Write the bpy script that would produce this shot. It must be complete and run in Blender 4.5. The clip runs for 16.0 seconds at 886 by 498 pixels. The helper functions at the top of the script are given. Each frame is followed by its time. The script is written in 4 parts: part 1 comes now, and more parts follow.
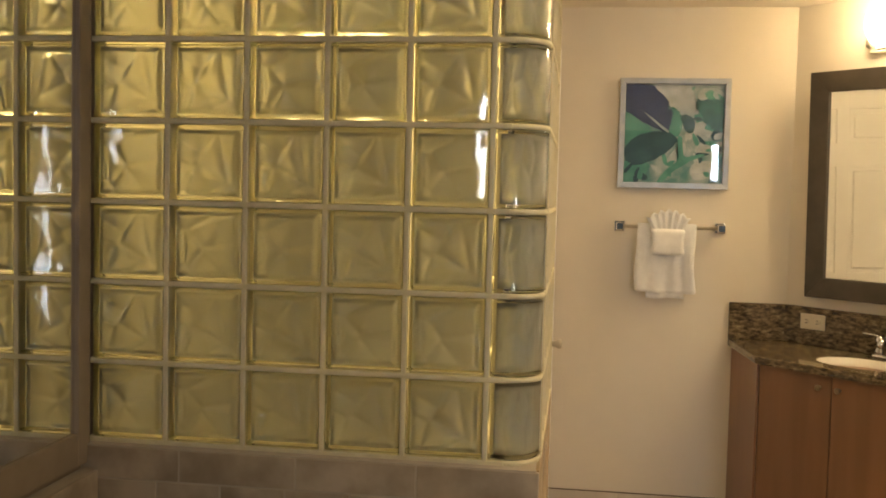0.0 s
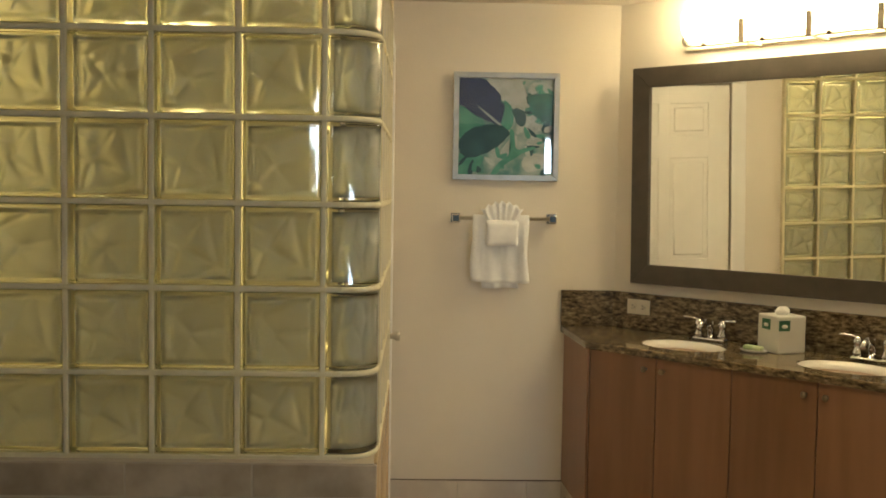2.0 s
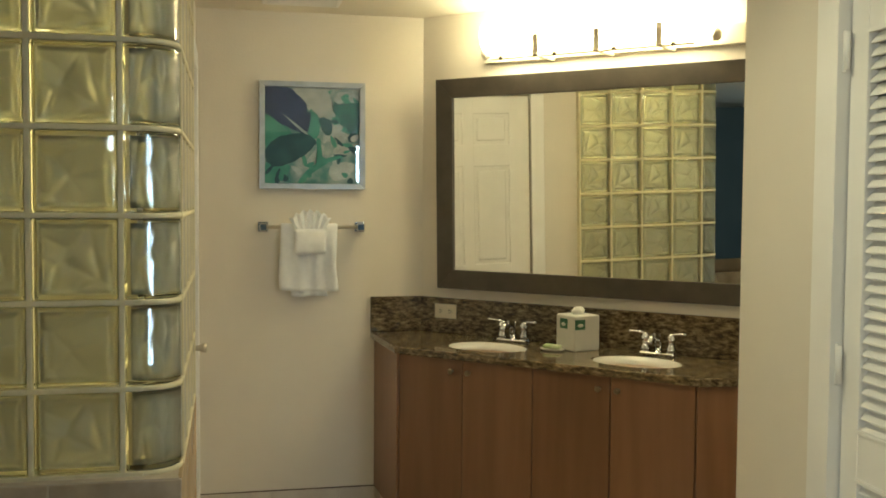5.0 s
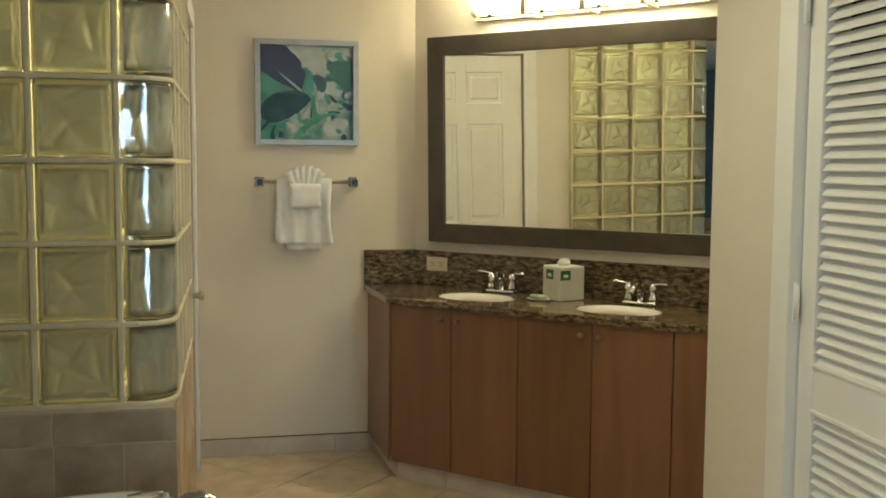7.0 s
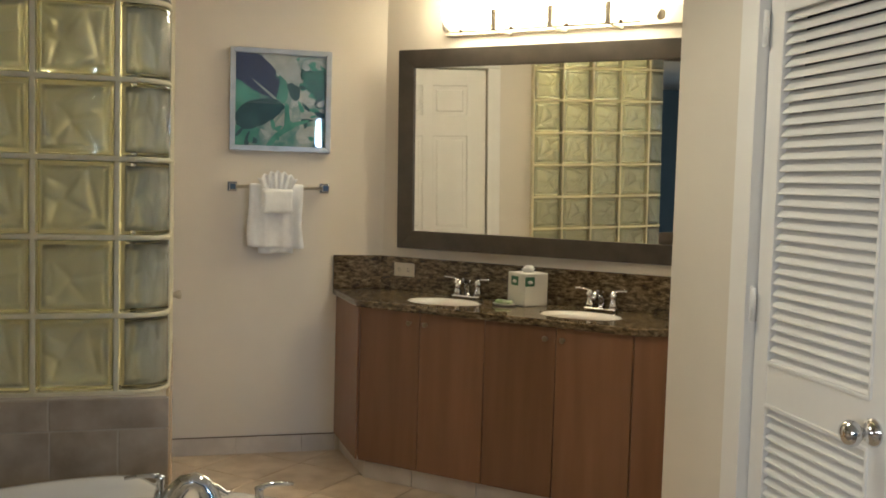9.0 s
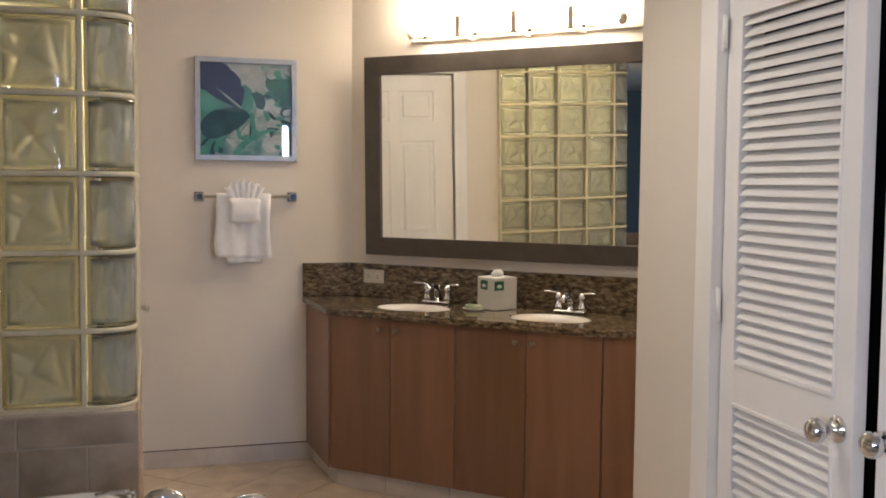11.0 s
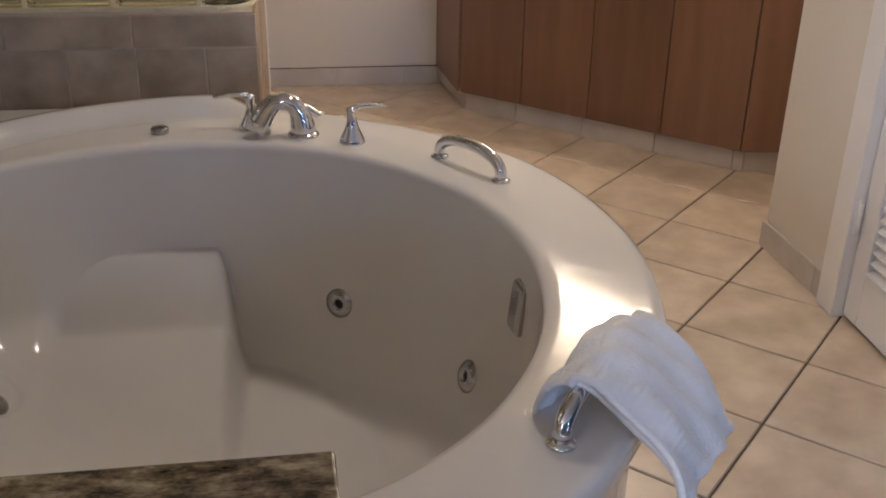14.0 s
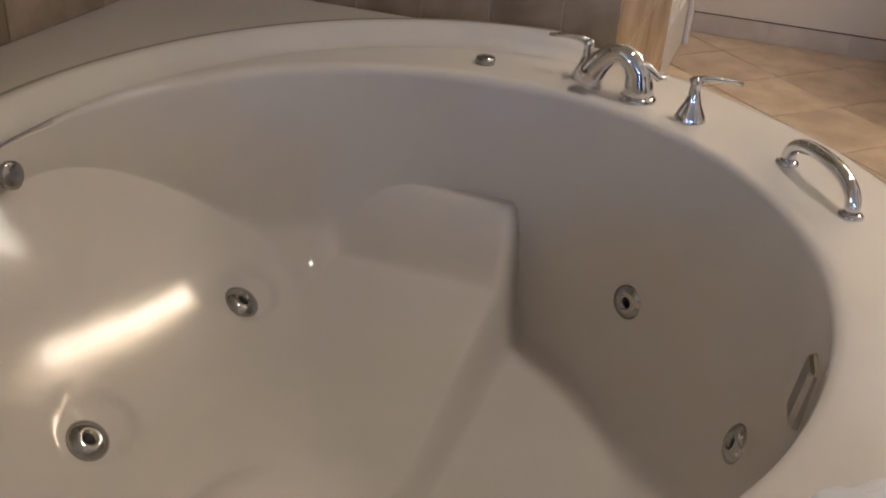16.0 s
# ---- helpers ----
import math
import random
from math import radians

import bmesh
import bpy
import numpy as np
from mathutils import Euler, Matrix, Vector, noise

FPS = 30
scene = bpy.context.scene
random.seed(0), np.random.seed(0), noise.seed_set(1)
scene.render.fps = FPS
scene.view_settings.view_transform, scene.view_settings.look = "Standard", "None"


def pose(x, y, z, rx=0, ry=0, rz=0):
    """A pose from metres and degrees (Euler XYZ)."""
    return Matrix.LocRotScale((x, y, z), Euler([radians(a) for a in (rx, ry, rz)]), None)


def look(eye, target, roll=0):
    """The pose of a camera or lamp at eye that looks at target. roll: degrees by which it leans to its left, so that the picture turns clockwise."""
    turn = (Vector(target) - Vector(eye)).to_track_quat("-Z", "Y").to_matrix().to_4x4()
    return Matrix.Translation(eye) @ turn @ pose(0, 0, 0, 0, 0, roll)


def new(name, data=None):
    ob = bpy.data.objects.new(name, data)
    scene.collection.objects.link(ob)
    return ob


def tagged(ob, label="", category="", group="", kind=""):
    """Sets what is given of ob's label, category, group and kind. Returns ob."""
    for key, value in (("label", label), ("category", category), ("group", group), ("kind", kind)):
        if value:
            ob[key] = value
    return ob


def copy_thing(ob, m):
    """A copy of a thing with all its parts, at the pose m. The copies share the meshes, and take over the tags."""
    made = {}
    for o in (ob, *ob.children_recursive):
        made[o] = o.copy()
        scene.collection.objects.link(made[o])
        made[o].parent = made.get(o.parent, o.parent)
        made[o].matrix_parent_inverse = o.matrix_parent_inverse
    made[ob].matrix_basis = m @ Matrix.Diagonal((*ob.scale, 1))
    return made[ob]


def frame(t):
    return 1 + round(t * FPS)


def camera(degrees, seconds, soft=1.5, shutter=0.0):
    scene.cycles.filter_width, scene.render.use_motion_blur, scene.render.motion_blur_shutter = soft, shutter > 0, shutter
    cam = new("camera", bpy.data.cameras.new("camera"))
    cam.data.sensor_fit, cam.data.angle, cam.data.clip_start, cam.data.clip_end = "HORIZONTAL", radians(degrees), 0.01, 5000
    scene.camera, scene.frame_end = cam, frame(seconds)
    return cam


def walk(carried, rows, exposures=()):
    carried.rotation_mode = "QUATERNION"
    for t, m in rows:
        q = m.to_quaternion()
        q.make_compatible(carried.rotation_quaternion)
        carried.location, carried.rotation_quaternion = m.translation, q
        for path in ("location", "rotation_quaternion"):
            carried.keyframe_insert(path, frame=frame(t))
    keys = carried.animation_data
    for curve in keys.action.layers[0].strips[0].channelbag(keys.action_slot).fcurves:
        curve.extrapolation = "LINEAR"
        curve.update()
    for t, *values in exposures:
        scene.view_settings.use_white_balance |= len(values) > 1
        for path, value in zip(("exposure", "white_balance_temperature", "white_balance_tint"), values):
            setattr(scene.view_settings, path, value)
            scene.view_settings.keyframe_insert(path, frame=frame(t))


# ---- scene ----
cam = camera(48.6, 16.0, soft=1.8)
PATH = [
    (0, (0.208, 0.194, 1.467), (-0.062, 2.172, 1.355), 1.4),
    (0.5, (0.218, 0.202, 1.468), (0.029, 2.189, 1.344), 1.7),
    (1, (0.221, 0.208, 1.466), (0.118, 2.202, 1.342), 1.7),
    (1.5, (0.223, 0.211, 1.464), (0.193, 2.206, 1.331), 1.5),
    (2, (0.227, 0.198, 1.466), (0.278, 2.194, 1.347), 0.9),
    (2.5, (0.23, 0.183, 1.467), (0.351, 2.177, 1.362), 0.2),
    (3, (0.232, 0.172, 1.469), (0.44, 2.159, 1.367), 0.1),
    (3.5, (0.23, 0.164, 1.47), (0.508, 2.143, 1.387), 0.4),
    (4, (0.236, 0.155, 1.468), (0.561, 2.126, 1.373), 0.3),
    (4.5, (0.242, 0.152, 1.466), (0.613, 2.115, 1.378), 0.2),
    (5, (0.25, 0.148, 1.469), (0.674, 2.1, 1.37), 0.4),
    (5.2, (0.25, 0.142, 1.469), (0.698, 2.089, 1.373), 0.6),
    (7.3, (0.286, -0.037, 1.417), (0.699, 1.912, 1.238), 0.4),
    (7.5, (0.263, -0.06, 1.423), (0.712, 1.881, 1.241), 0.5),
    (8, (0.209, -0.083, 1.424), (0.725, 1.842, 1.261), 0.9),
    (8.2, (0.193, -0.114, 1.391), (0.705, 1.814, 1.254), 1.6),
    (10.5, (0.155, -0.137, 1.406), (0.688, 1.786, 1.263), 1.1),
    (11, (0.169, -0.142, 1.408), (0.741, 1.77, 1.277), 0.5),
    (11.5, (0.166, -0.149, 1.405), (0.755, 1.757, 1.257), 0.6),
    (12, (0.171, -0.125, 1.38), (0.728, 1.774, 1.09), 0.8),
    (12.5, (0.175, -0.084, 1.358), (0.701, 1.791, 0.901), 0.6),
    (13, (0.167, -0.049, 1.343), (0.686, 1.797, 0.774), 1.1),
    (13.5, (0.167, -0.022, 1.32), (0.699, 1.768, 0.603), 0.7),
    (14, (0.221, 0.042, 1.295), (0.506, 1.837, 0.46), 1.0),
    (14.5, (0.315, 0.094, 1.281), (0.343, 1.874, 0.37), 2.8),
    (15, (0.359, 0.161, 1.264), (0.187, 1.898, 0.289), 3.6),
    (15.5, (0.394, 0.292, 1.252), (0.014, 1.988, 0.261), 5.4),
    (16, (0.463, 0.4, 1.25), (-0.079, 2.052, 0.26), 3.9),
]
walk(cam, [(t, look(eye, target, roll)) for t, eye, target, roll in PATH],
     [(0.0, 0.2, 7900, 9), (1.5, 0.13, 7250, 3), (3.5, -0.02, 6600, -9), (5.0, -0.02, 6400, -11), (8.0, -0.03, 5950, -4), (11.0, 0.12, 5500, 16), (12.5, 0.17, 5500, 18), (13.5, 0.15, 5500, 19), (14.5, 0.08, 5500, 19), (16.0, 0.17, 5650, 18)])

# ---- world, lights, exposure ----
world = bpy.data.worlds.new("world")
scene.world = world
world.use_nodes = True
sky = world.node_tree.nodes.new("ShaderNodeTexSky")
sky.sky_type, sky.sun_disc = "NISHITA", False
sky.sun_elevation, sky.sun_rotation = radians(40), radians(150)
world.node_tree.links.new(sky.outputs[0], world.node_tree.nodes["Background"].inputs[0])
world.node_tree.nodes["Background"].inputs[1].default_value = 0.1


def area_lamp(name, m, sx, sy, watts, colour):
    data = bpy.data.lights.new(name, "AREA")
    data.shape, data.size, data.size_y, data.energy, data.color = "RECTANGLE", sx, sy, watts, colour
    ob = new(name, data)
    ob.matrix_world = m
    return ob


# daylight through the bedroom windows, an added fill from the bedroom's left side, the lamp in the ceiling beside the
# tub and the one in the shower's ceiling
for x, z, tall, watts in ((1.91, 1.94, 0.46, 9), (2.55, 1.08, 2.1, 17)):
    area_lamp("window_light", look((x, -3.47, z), (0.3 + x * 0.7, 1.5, z)), 0.08, tall, watts, (0.50, 0.68, 1.0)).data.spread = radians(150)
area_lamp("window_light", look((-0.65, -3.47, 1.88), (-0.4, 1.5, 1.0)), 0.10, 0.80, 6, (0.60, 0.75, 1.0)).data.spread = radians(150)
# fill lamp with no known source, added to brighten the closet doors
area_lamp("bedroom_fill", look((-3.02, -2.1, 1.72), (1.7, 1.6, 1.5)), 2.4, 0.85, 105, (1.0, 0.94, 0.88))
area_lamp("ceiling_light_lamp", look((0.90, 2.32, 2.315), (0.90, 2.32, 0)), 0.15, 0.15, 6.6, (1.0, 0.86, 0.64)).data.spread = radians(155)
area_lamp("shower_light", look((-0.45, 3.0, 2.30), (-0.45, 3.0, 0)), 0.22, 0.22, 33, (1.0, 0.80, 0.40))


# ---- materials ----
def mat(name, a, b=None, rough=0.5, metal=0.0, scale=8.0, fine=0.0, fine_scale=120.0, detail=4.0, spec=0.5, coat=0.0, vary=0.0):
    """Two colours mixed by noise in object space, a fine bump, and a shift of brightness from object to object."""
    m = bpy.data.materials.new(name)
    m.use_nodes = True
    n, l = m.node_tree.nodes, m.node_tree.links
    p = n["Principled BSDF"]
    p.inputs["Roughness"].default_value, p.inputs["Metallic"].default_value = rough, metal
    p.inputs["Specular IOR Level"].default_value = spec
    p.inputs["Coat Weight"].default_value = coat
    co = n.new("ShaderNodeTexCoord")
    no = n.new("ShaderNodeTexNoise")
    no.inputs["Scale"].default_value, no.inputs["Detail"].default_value = scale, detail
    l.new(co.outputs["Object"], no.inputs["Vector"])
    ramp = n.new("ShaderNodeValToRGB")
    ramp.color_ramp.elements[0].position, ramp.color_ramp.elements[1].position = 0.35, 0.65
    ramp.color_ramp.elements[0].color = (*a, 1)
    ramp.color_ramp.elements[1].color = (*(b or a), 1)
    l.new(no.outputs["Fac"], ramp.inputs[0])
    out = ramp.outputs[0]
    if vary:
        info, hsv, ma = n.new("ShaderNodeObjectInfo"), n.new("ShaderNodeHueSaturation"), n.new("ShaderNodeMath")
        ma.operation = "MULTIPLY_ADD"
        ma.inputs[1].default_value, ma.inputs[2].default_value = vary, 1 - vary / 2
        l.new(info.outputs["Random"], ma.inputs[0])
        l.new(ma.outputs[0], hsv.inputs["Value"])
        l.new(out, hsv.inputs["Color"])
        out = hsv.outputs[0]
        off = n.new("ShaderNodeVectorMath")
        off.operation = "ADD"
        l.new(co.outputs["Object"], off.inputs[0])
        sc = n.new("ShaderNodeMath")
        sc.operation, sc.inputs[1].default_value = "MULTIPLY", 40
        l.new(info.outputs["Random"], sc.inputs[0])
        l.new(sc.outputs[0], off.inputs[1])
        l.new(off.outputs[0], no.inputs["Vector"])
    l.new(out, p.inputs["Base Color"])
    if fine:
        fn, bu = n.new("ShaderNodeTexNoise"), n.new("ShaderNodeBump")
        fn.inputs["Scale"].default_value, fn.inputs["Detail"].default_value = fine_scale, 3
        l.new(co.outputs["Object"], fn.inputs["Vector"])
        bu.inputs["Strength"].default_value, bu.inputs["Distance"].default_value = fine, 0.004
        l.new(fn.outputs["Fac"], bu.inputs["Height"])
        l.new(bu.outputs[0], p.inputs["Normal"])
    return m


def granite_mat():
    """Brown granite: black, rust, tan and cream grains drawn out along one way."""
    m = mat("granite", (0.05, 0.033, 0.02), rough=0.055, scale=58, detail=9)
    n, l = m.node_tree.nodes, m.node_tree.links
    no = [k for k in n if k.type == "TEX_NOISE"][0]
    co = [k for k in n if k.type == "TEX_COORD"][0]
    mp = n.new("ShaderNodeMapping")
    mp.inputs["Scale"].default_value = (0.5, 1.0, 1.2)
    l.new(co.outputs["Object"], mp.inputs[0])
    l.new(mp.outputs[0], no.inputs["Vector"])
    no.inputs["Roughness"].default_value = 0.70
    ramp = [k for k in n if k.type == "VALTORGB"][0].color_ramp
    ramp.elements[0].position, ramp.elements[0].color = 0.36, (0.014, 0.010, 0.007, 1)
    ramp.elements[1].position, ramp.elements[1].color = 0.68, (0.34, 0.27, 0.17, 1)
    for pos, colour in ((0.43, (0.062, 0.043, 0.025, 1)), (0.49, (0.115, 0.082, 0.045, 1)), (0.555, (0.180, 0.132, 0.075, 1))):
        ramp.elements.new(pos).color = colour
    return m


def wood_mat(name, a, b, along=(14, 14, 1.1)):
    m = mat(name, a, b, rough=0.36, scale=3.2, detail=6, fine=0.05, fine_scale=60, vary=0.3)
    n, l = m.node_tree.nodes, m.node_tree.links
    no = [k for k in n if k.type == "TEX_NOISE"][0]
    mp = n.new("ShaderNodeMapping")
    mp.inputs["Scale"].default_value = along
    src = no.inputs["Vector"].links[0].from_socket
    l.new(src, mp.inputs[0])
    l.new(mp.outputs[0], no.inputs["Vector"])
    return m


def glass_mat(name, tint):
    m = bpy.data.materials.new(name)
    m.use_nodes = True
    p = m.node_tree.nodes["Principled BSDF"]
    p.inputs["Base Color"].default_value = (*tint, 1)
    p.inputs["Transmission Weight"].default_value, p.inputs["IOR"].default_value, p.inputs["Roughness"].default_value = 1, 1.48, 0.01
    return m


def block_glass_mat(name, tint, rough, clear=1.0):
    """Pressed block glass, slightly green-yellow, with a faint unevenness; clear below 1 makes it milky."""
    m = glass_mat(name, tint)
    n, l = m.node_tree.nodes, m.node_tree.links
    p = n["Principled BSDF"]
    p.inputs["Roughness"].default_value, p.inputs["Transmission Weight"].default_value = rough, clear
    co, no, bu = n.new("ShaderNodeTexCoord"), n.new("ShaderNodeTexNoise"), n.new("ShaderNodeBump")
    no.inputs["Scale"].default_value, no.inputs["Detail"].default_value = 14, 1
    l.new(co.outputs["Object"], no.inputs["Vector"])
    bu.inputs["Strength"].default_value, bu.inputs["Distance"].default_value = 0.5, 0.0012
    l.new(no.outputs["Fac"], bu.inputs["Height"])
    l.new(bu.outputs[0], p.inputs["Normal"])
    return m


def glow_mat(name, colour, strength):
    m = bpy.data.materials.new(name)
    m.use_nodes = True
    p = m.node_tree.nodes["Principled BSDF"]
    p.inputs["Base Color"].default_value = (0.9, 0.88, 0.82, 1)
    p.inputs["Emission Color"].default_value, p.inputs["Emission Strength"].default_value = (*colour, 1), strength
    return m


PAINT = mat("wall_paint", (0.72, 0.655, 0.56), (0.75, 0.685, 0.59), rough=0.7, scale=2.5, fine=0.18, fine_scale=130)
CEIL = mat("ceiling_paint", (0.74, 0.68, 0.58), (0.78, 0.72, 0.62), rough=0.85, scale=3, fine=0.15, fine_scale=200)
WHITE = mat("white_paint", (0.83, 0.80, 0.76), (0.87, 0.84, 0.80), rough=0.4, scale=5, fine=0.03, fine_scale=40)
TILE = mat("floor_tile", (0.50, 0.39, 0.275), (0.68, 0.56, 0.42), rough=0.32, scale=7, detail=6, fine=0.05, fine_scale=60, vary=0.12)
BASE_TILE = mat("base_tile", (0.54, 0.48, 0.42), (0.62, 0.56, 0.49), rough=0.35, scale=9, fine=0.03, vary=0.12)
GROUT = mat("grout", (0.10, 0.07, 0.05), (0.16, 0.115, 0.08), rough=0.9, scale=20)
STONE = mat("grey_stone_tile", (0.27, 0.205, 0.14), (0.47, 0.375, 0.275), rough=0.4, scale=7, detail=8, fine=0.06, vary=0.12)
STONE_GROUT = mat("stone_grout", (0.44, 0.37, 0.285), (0.48, 0.40, 0.31), rough=0.9, scale=30)
MARBLE = mat("beige_marble", (0.40, 0.26, 0.13), (0.60, 0.45, 0.28), rough=0.25, scale=6, detail=8, vary=0.1)
TAN = mat("tan_frame", (0.23, 0.17, 0.115), (0.28, 0.21, 0.145), rough=0.5, scale=9, fine=0.04)
MORTAR = mat("mortar", (0.62, 0.55, 0.36), (0.70, 0.62, 0.43), rough=0.85, scale=25, fine=0.15)
BLOCK = block_glass_mat("block_glass", (0.98, 0.98, 0.93), 0.02)
BLOCK_IN = block_glass_mat("moulded_block_glass", (0.96, 0.96, 0.86), 0.20, 0.70)
COATING = mat("block_edge_coating", (0.30, 0.28, 0.13), (0.36, 0.33, 0.17), rough=0.6, scale=20)
SHOWER = mat("shower_tile", (0.25, 0.225, 0.165), (0.32, 0.29, 0.215), rough=0.35, scale=5)
GRANITE = granite_mat()
CABINET = wood_mat("cabinet_wood", (0.185, 0.092, 0.047), (0.222, 0.112, 0.060), (5, 5, 0.45))
FRAME = mat("mirror_frame_brown", (0.062, 0.05, 0.038), (0.08, 0.065, 0.05), rough=0.45, scale=14, fine=0.05)
MIRROR = mat("mirror_glass", (0.86, 0.87, 0.84), rough=0.005, metal=1.0)
CHROME = mat("chrome", (0.70, 0.70, 0.72), rough=0.06, metal=1.0)
JETMETAL = mat("worn_chrome", (0.46, 0.45, 0.43), rough=0.14, metal=1.0)
NICKEL = mat("brushed_nickel", (0.55, 0.50, 0.42), rough=0.28, metal=1.0)
SATIN = mat("satin_bracket", (0.62, 0.56, 0.46), rough=0.4, metal=0.35)
BRONZE = mat("dark_nickel", (0.30, 0.25, 0.18), rough=0.3, metal=1.0)
ACRYLIC = mat("tub_acrylic", (0.73, 0.68, 0.61), (0.75, 0.70, 0.63), rough=0.10, scale=3, coat=0.2, fine=0.12, fine_scale=13)
PORCELAIN = mat("porcelain", (0.68, 0.65, 0.60), rough=0.08)
TERRY = mat("terry_cloth", (0.82, 0.81, 0.80), (0.87, 0.86, 0.85), rough=0.95, scale=30, fine=0.55, fine_scale=210)
SILVER = mat("silver_frame", (0.42, 0.42, 0.40), (0.50, 0.50, 0.48), rough=0.35, metal=0.6, scale=20)
PLATE = mat("outlet_plastic", (0.66, 0.60, 0.48), rough=0.4)
DARK = mat("dark_slot", (0.02, 0.017, 0.015), rough=0.6)
# near-black: the shade behind the louvres is put into the colour
CLOSET_SHADE = mat("closet_shade", (0.015, 0.014, 0.02), (0.02, 0.018, 0.028), rough=0.8)
BLUEWALL = mat("bedroom_blue_paint", (0.10, 0.15, 0.19), (0.12, 0.17, 0.21), rough=0.8, scale=2)
CARPET = mat("carpet", (0.22, 0.18, 0.13), (0.28, 0.23, 0.17), rough=1.0, scale=60, fine=0.5)
PAPER = mat("tissue_paper", (0.80, 0.78, 0.74), rough=0.9)
CARD = mat("white_card", (0.66, 0.64, 0.58), (0.70, 0.68, 0.62), rough=0.6)
GREEN = mat("green_print", (0.03, 0.12, 0.06), (0.05, 0.16, 0.08), rough=0.6)
SOAP = mat("green_wrapper", (0.20, 0.30, 0.12), (0.42, 0.46, 0.30), rough=0.4, scale=30)
BULB = glow_mat("lit_glass", (1.0, 0.82, 0.56), 21.0)
SHOWER_LENS = glow_mat("lit_shower_lens", (1.0, 0.78, 0.36), 40.0)


# ---- mesh helpers ----
def box(bm, x0, y0, z0, x1, y1, z1, bevel=0.0, seg=2):
    made = bmesh.ops.create_cube(bm, size=1.0)["verts"]
    bmesh.ops.transform(bm, matrix=Matrix.Translation(((x0 + x1) / 2, (y0 + y1) / 2, (z0 + z1) / 2)) @ Matrix.Diagonal((abs(x1 - x0), abs(y1 - y0), abs(z1 - z0), 1)), verts=made)
    if bevel:
        edges = list({e for v in made for e in v.link_edges})
        bmesh.ops.bevel(bm, geom=edges, offset=bevel, segments=seg, profile=0.5, affect="EDGES")
    return bm


def block(x0, y0, z0, x1, y1, z1, bevel=0.0, seg=2):
    return box(bmesh.new(), x0, y0, z0, x1, y1, z1, bevel, seg)


def lathe(rows, steps=28, m=None):
    """Turns (radius, height) rows round z."""
    bm = bmesh.new()
    rings = []
    for r, z in rows:
        rings.append([bm.verts.new((r * math.cos(2 * math.pi * k / steps), r * math.sin(2 * math.pi * k / steps), z)) for k in range(steps)])
    for a, b in zip(rings, rings[1:]):
        for k in range(steps):
            bm.faces.new((a[k], a[(k + 1) % steps], b[(k + 1) % steps], b[k]))
    bm.faces.new(rings[0][::-1])
    bm.faces.new(rings[-1])
    for f in bm.faces:
        f.smooth = True
    if m:
        bmesh.ops.transform(bm, matrix=m, verts=bm.verts)
    return bm


def tube(points, radius, steps=14, caps=True):
    """A round bar along points; radius may be a function of the way along, 0 to 1."""
    bm = bmesh.new()
    pts = [Vector(p) for p in points]
    rings, up = [], None
    for i, p in enumerate(pts):
        d = (pts[min(i + 1, len(pts) - 1)] - pts[max(i - 1, 0)]).normalized()
        if up is None:
            up = d.orthogonal().normalized()
        up = (up - d * up.dot(d)).normalized()
        side = d.cross(up)
        r = radius(i / (len(pts) - 1)) if callable(radius) else radius
        rings.append([bm.verts.new(p + r * (math.cos(2 * math.pi * k / steps) * up + math.sin(2 * math.pi * k / steps) * side)) for k in range(steps)])
    for a, b in zip(rings, rings[1:]):
        for k in range(steps):
            bm.faces.new((a[k], a[(k + 1) % steps], b[(k + 1) % steps], b[k]))
    if caps:
        bm.faces.new(rings[0][::-1])
        bm.faces.new(rings[-1])
    for f in bm.faces:
        f.smooth = True
    return bm


def arc_points(a, b, rise, count=14, power=1.0):
    a, b = Vector(a), Vector(b)
    return [a.lerp(b, (1 - math.cos(math.pi * k / (count - 1))) / 2) + Vector((0, 0, rise * math.sin(math.pi * k / (count - 1)) ** power)) for k in range(count)]


def prism(outline, z0, z1, bevel=0.0):
    bm = bmesh.new()
    low = [bm.verts.new((x, y, z0)) for x, y in outline]
    high = [bm.verts.new((x, y, z1)) for x, y in outline]
    count = len(outline)
    bm.faces.new(low[::-1])
    top = bm.faces.new(high)
    for k in range(count):
        bm.faces.new((low[k], low[(k + 1) % count], high[(k + 1) % count], high[k]))
    bmesh.ops.recalc_face_normals(bm, faces=bm.faces)
    if bevel:
        bmesh.ops.bevel(bm, geom=[e for e in bm.edges if abs(e.verts[0].co.z - e.verts[1].co.z) < 1e-6], offset=bevel, segments=3, profile=0.5, affect="EDGES")
    return bm


def smooth(t):
    t = max(0.0, min(1.0, t))
    return t * t * (3 - 2 * t)


def mesh_of(name, bm, material):
    data = bpy.data.meshes.new(name)
    bmesh.ops.recalc_face_normals(bm, faces=bm.faces)
    bm.to_mesh(data)
    bm.free()
    data.materials.append(material)
    return data


def part(name, bm, material, parent=None, label=""):
    ob = new(name, mesh_of(name, bm, material))
    if parent:
        ob.parent = parent
    if label:
        ob["label"] = label
    return ob


def thing(name, m=None, label="", category="", group="", kind=""):
    ob = new(name)
    if m:
        ob.matrix_world = m
    ob.empty_display_size = 0.05
    return tagged(ob, label, category, group, kind)


def structure(name, bm, material, label, category):
    return tagged(part(name, bm, material), label, category, kind="structure")


def join(*bms):
    out = bms[0]
    for b in bms[1:]:
        data = bpy.data.meshes.new("join")
        b.to_mesh(data)
        out.from_mesh(data)
        b.free()
        bpy.data.meshes.remove(data)
    return out


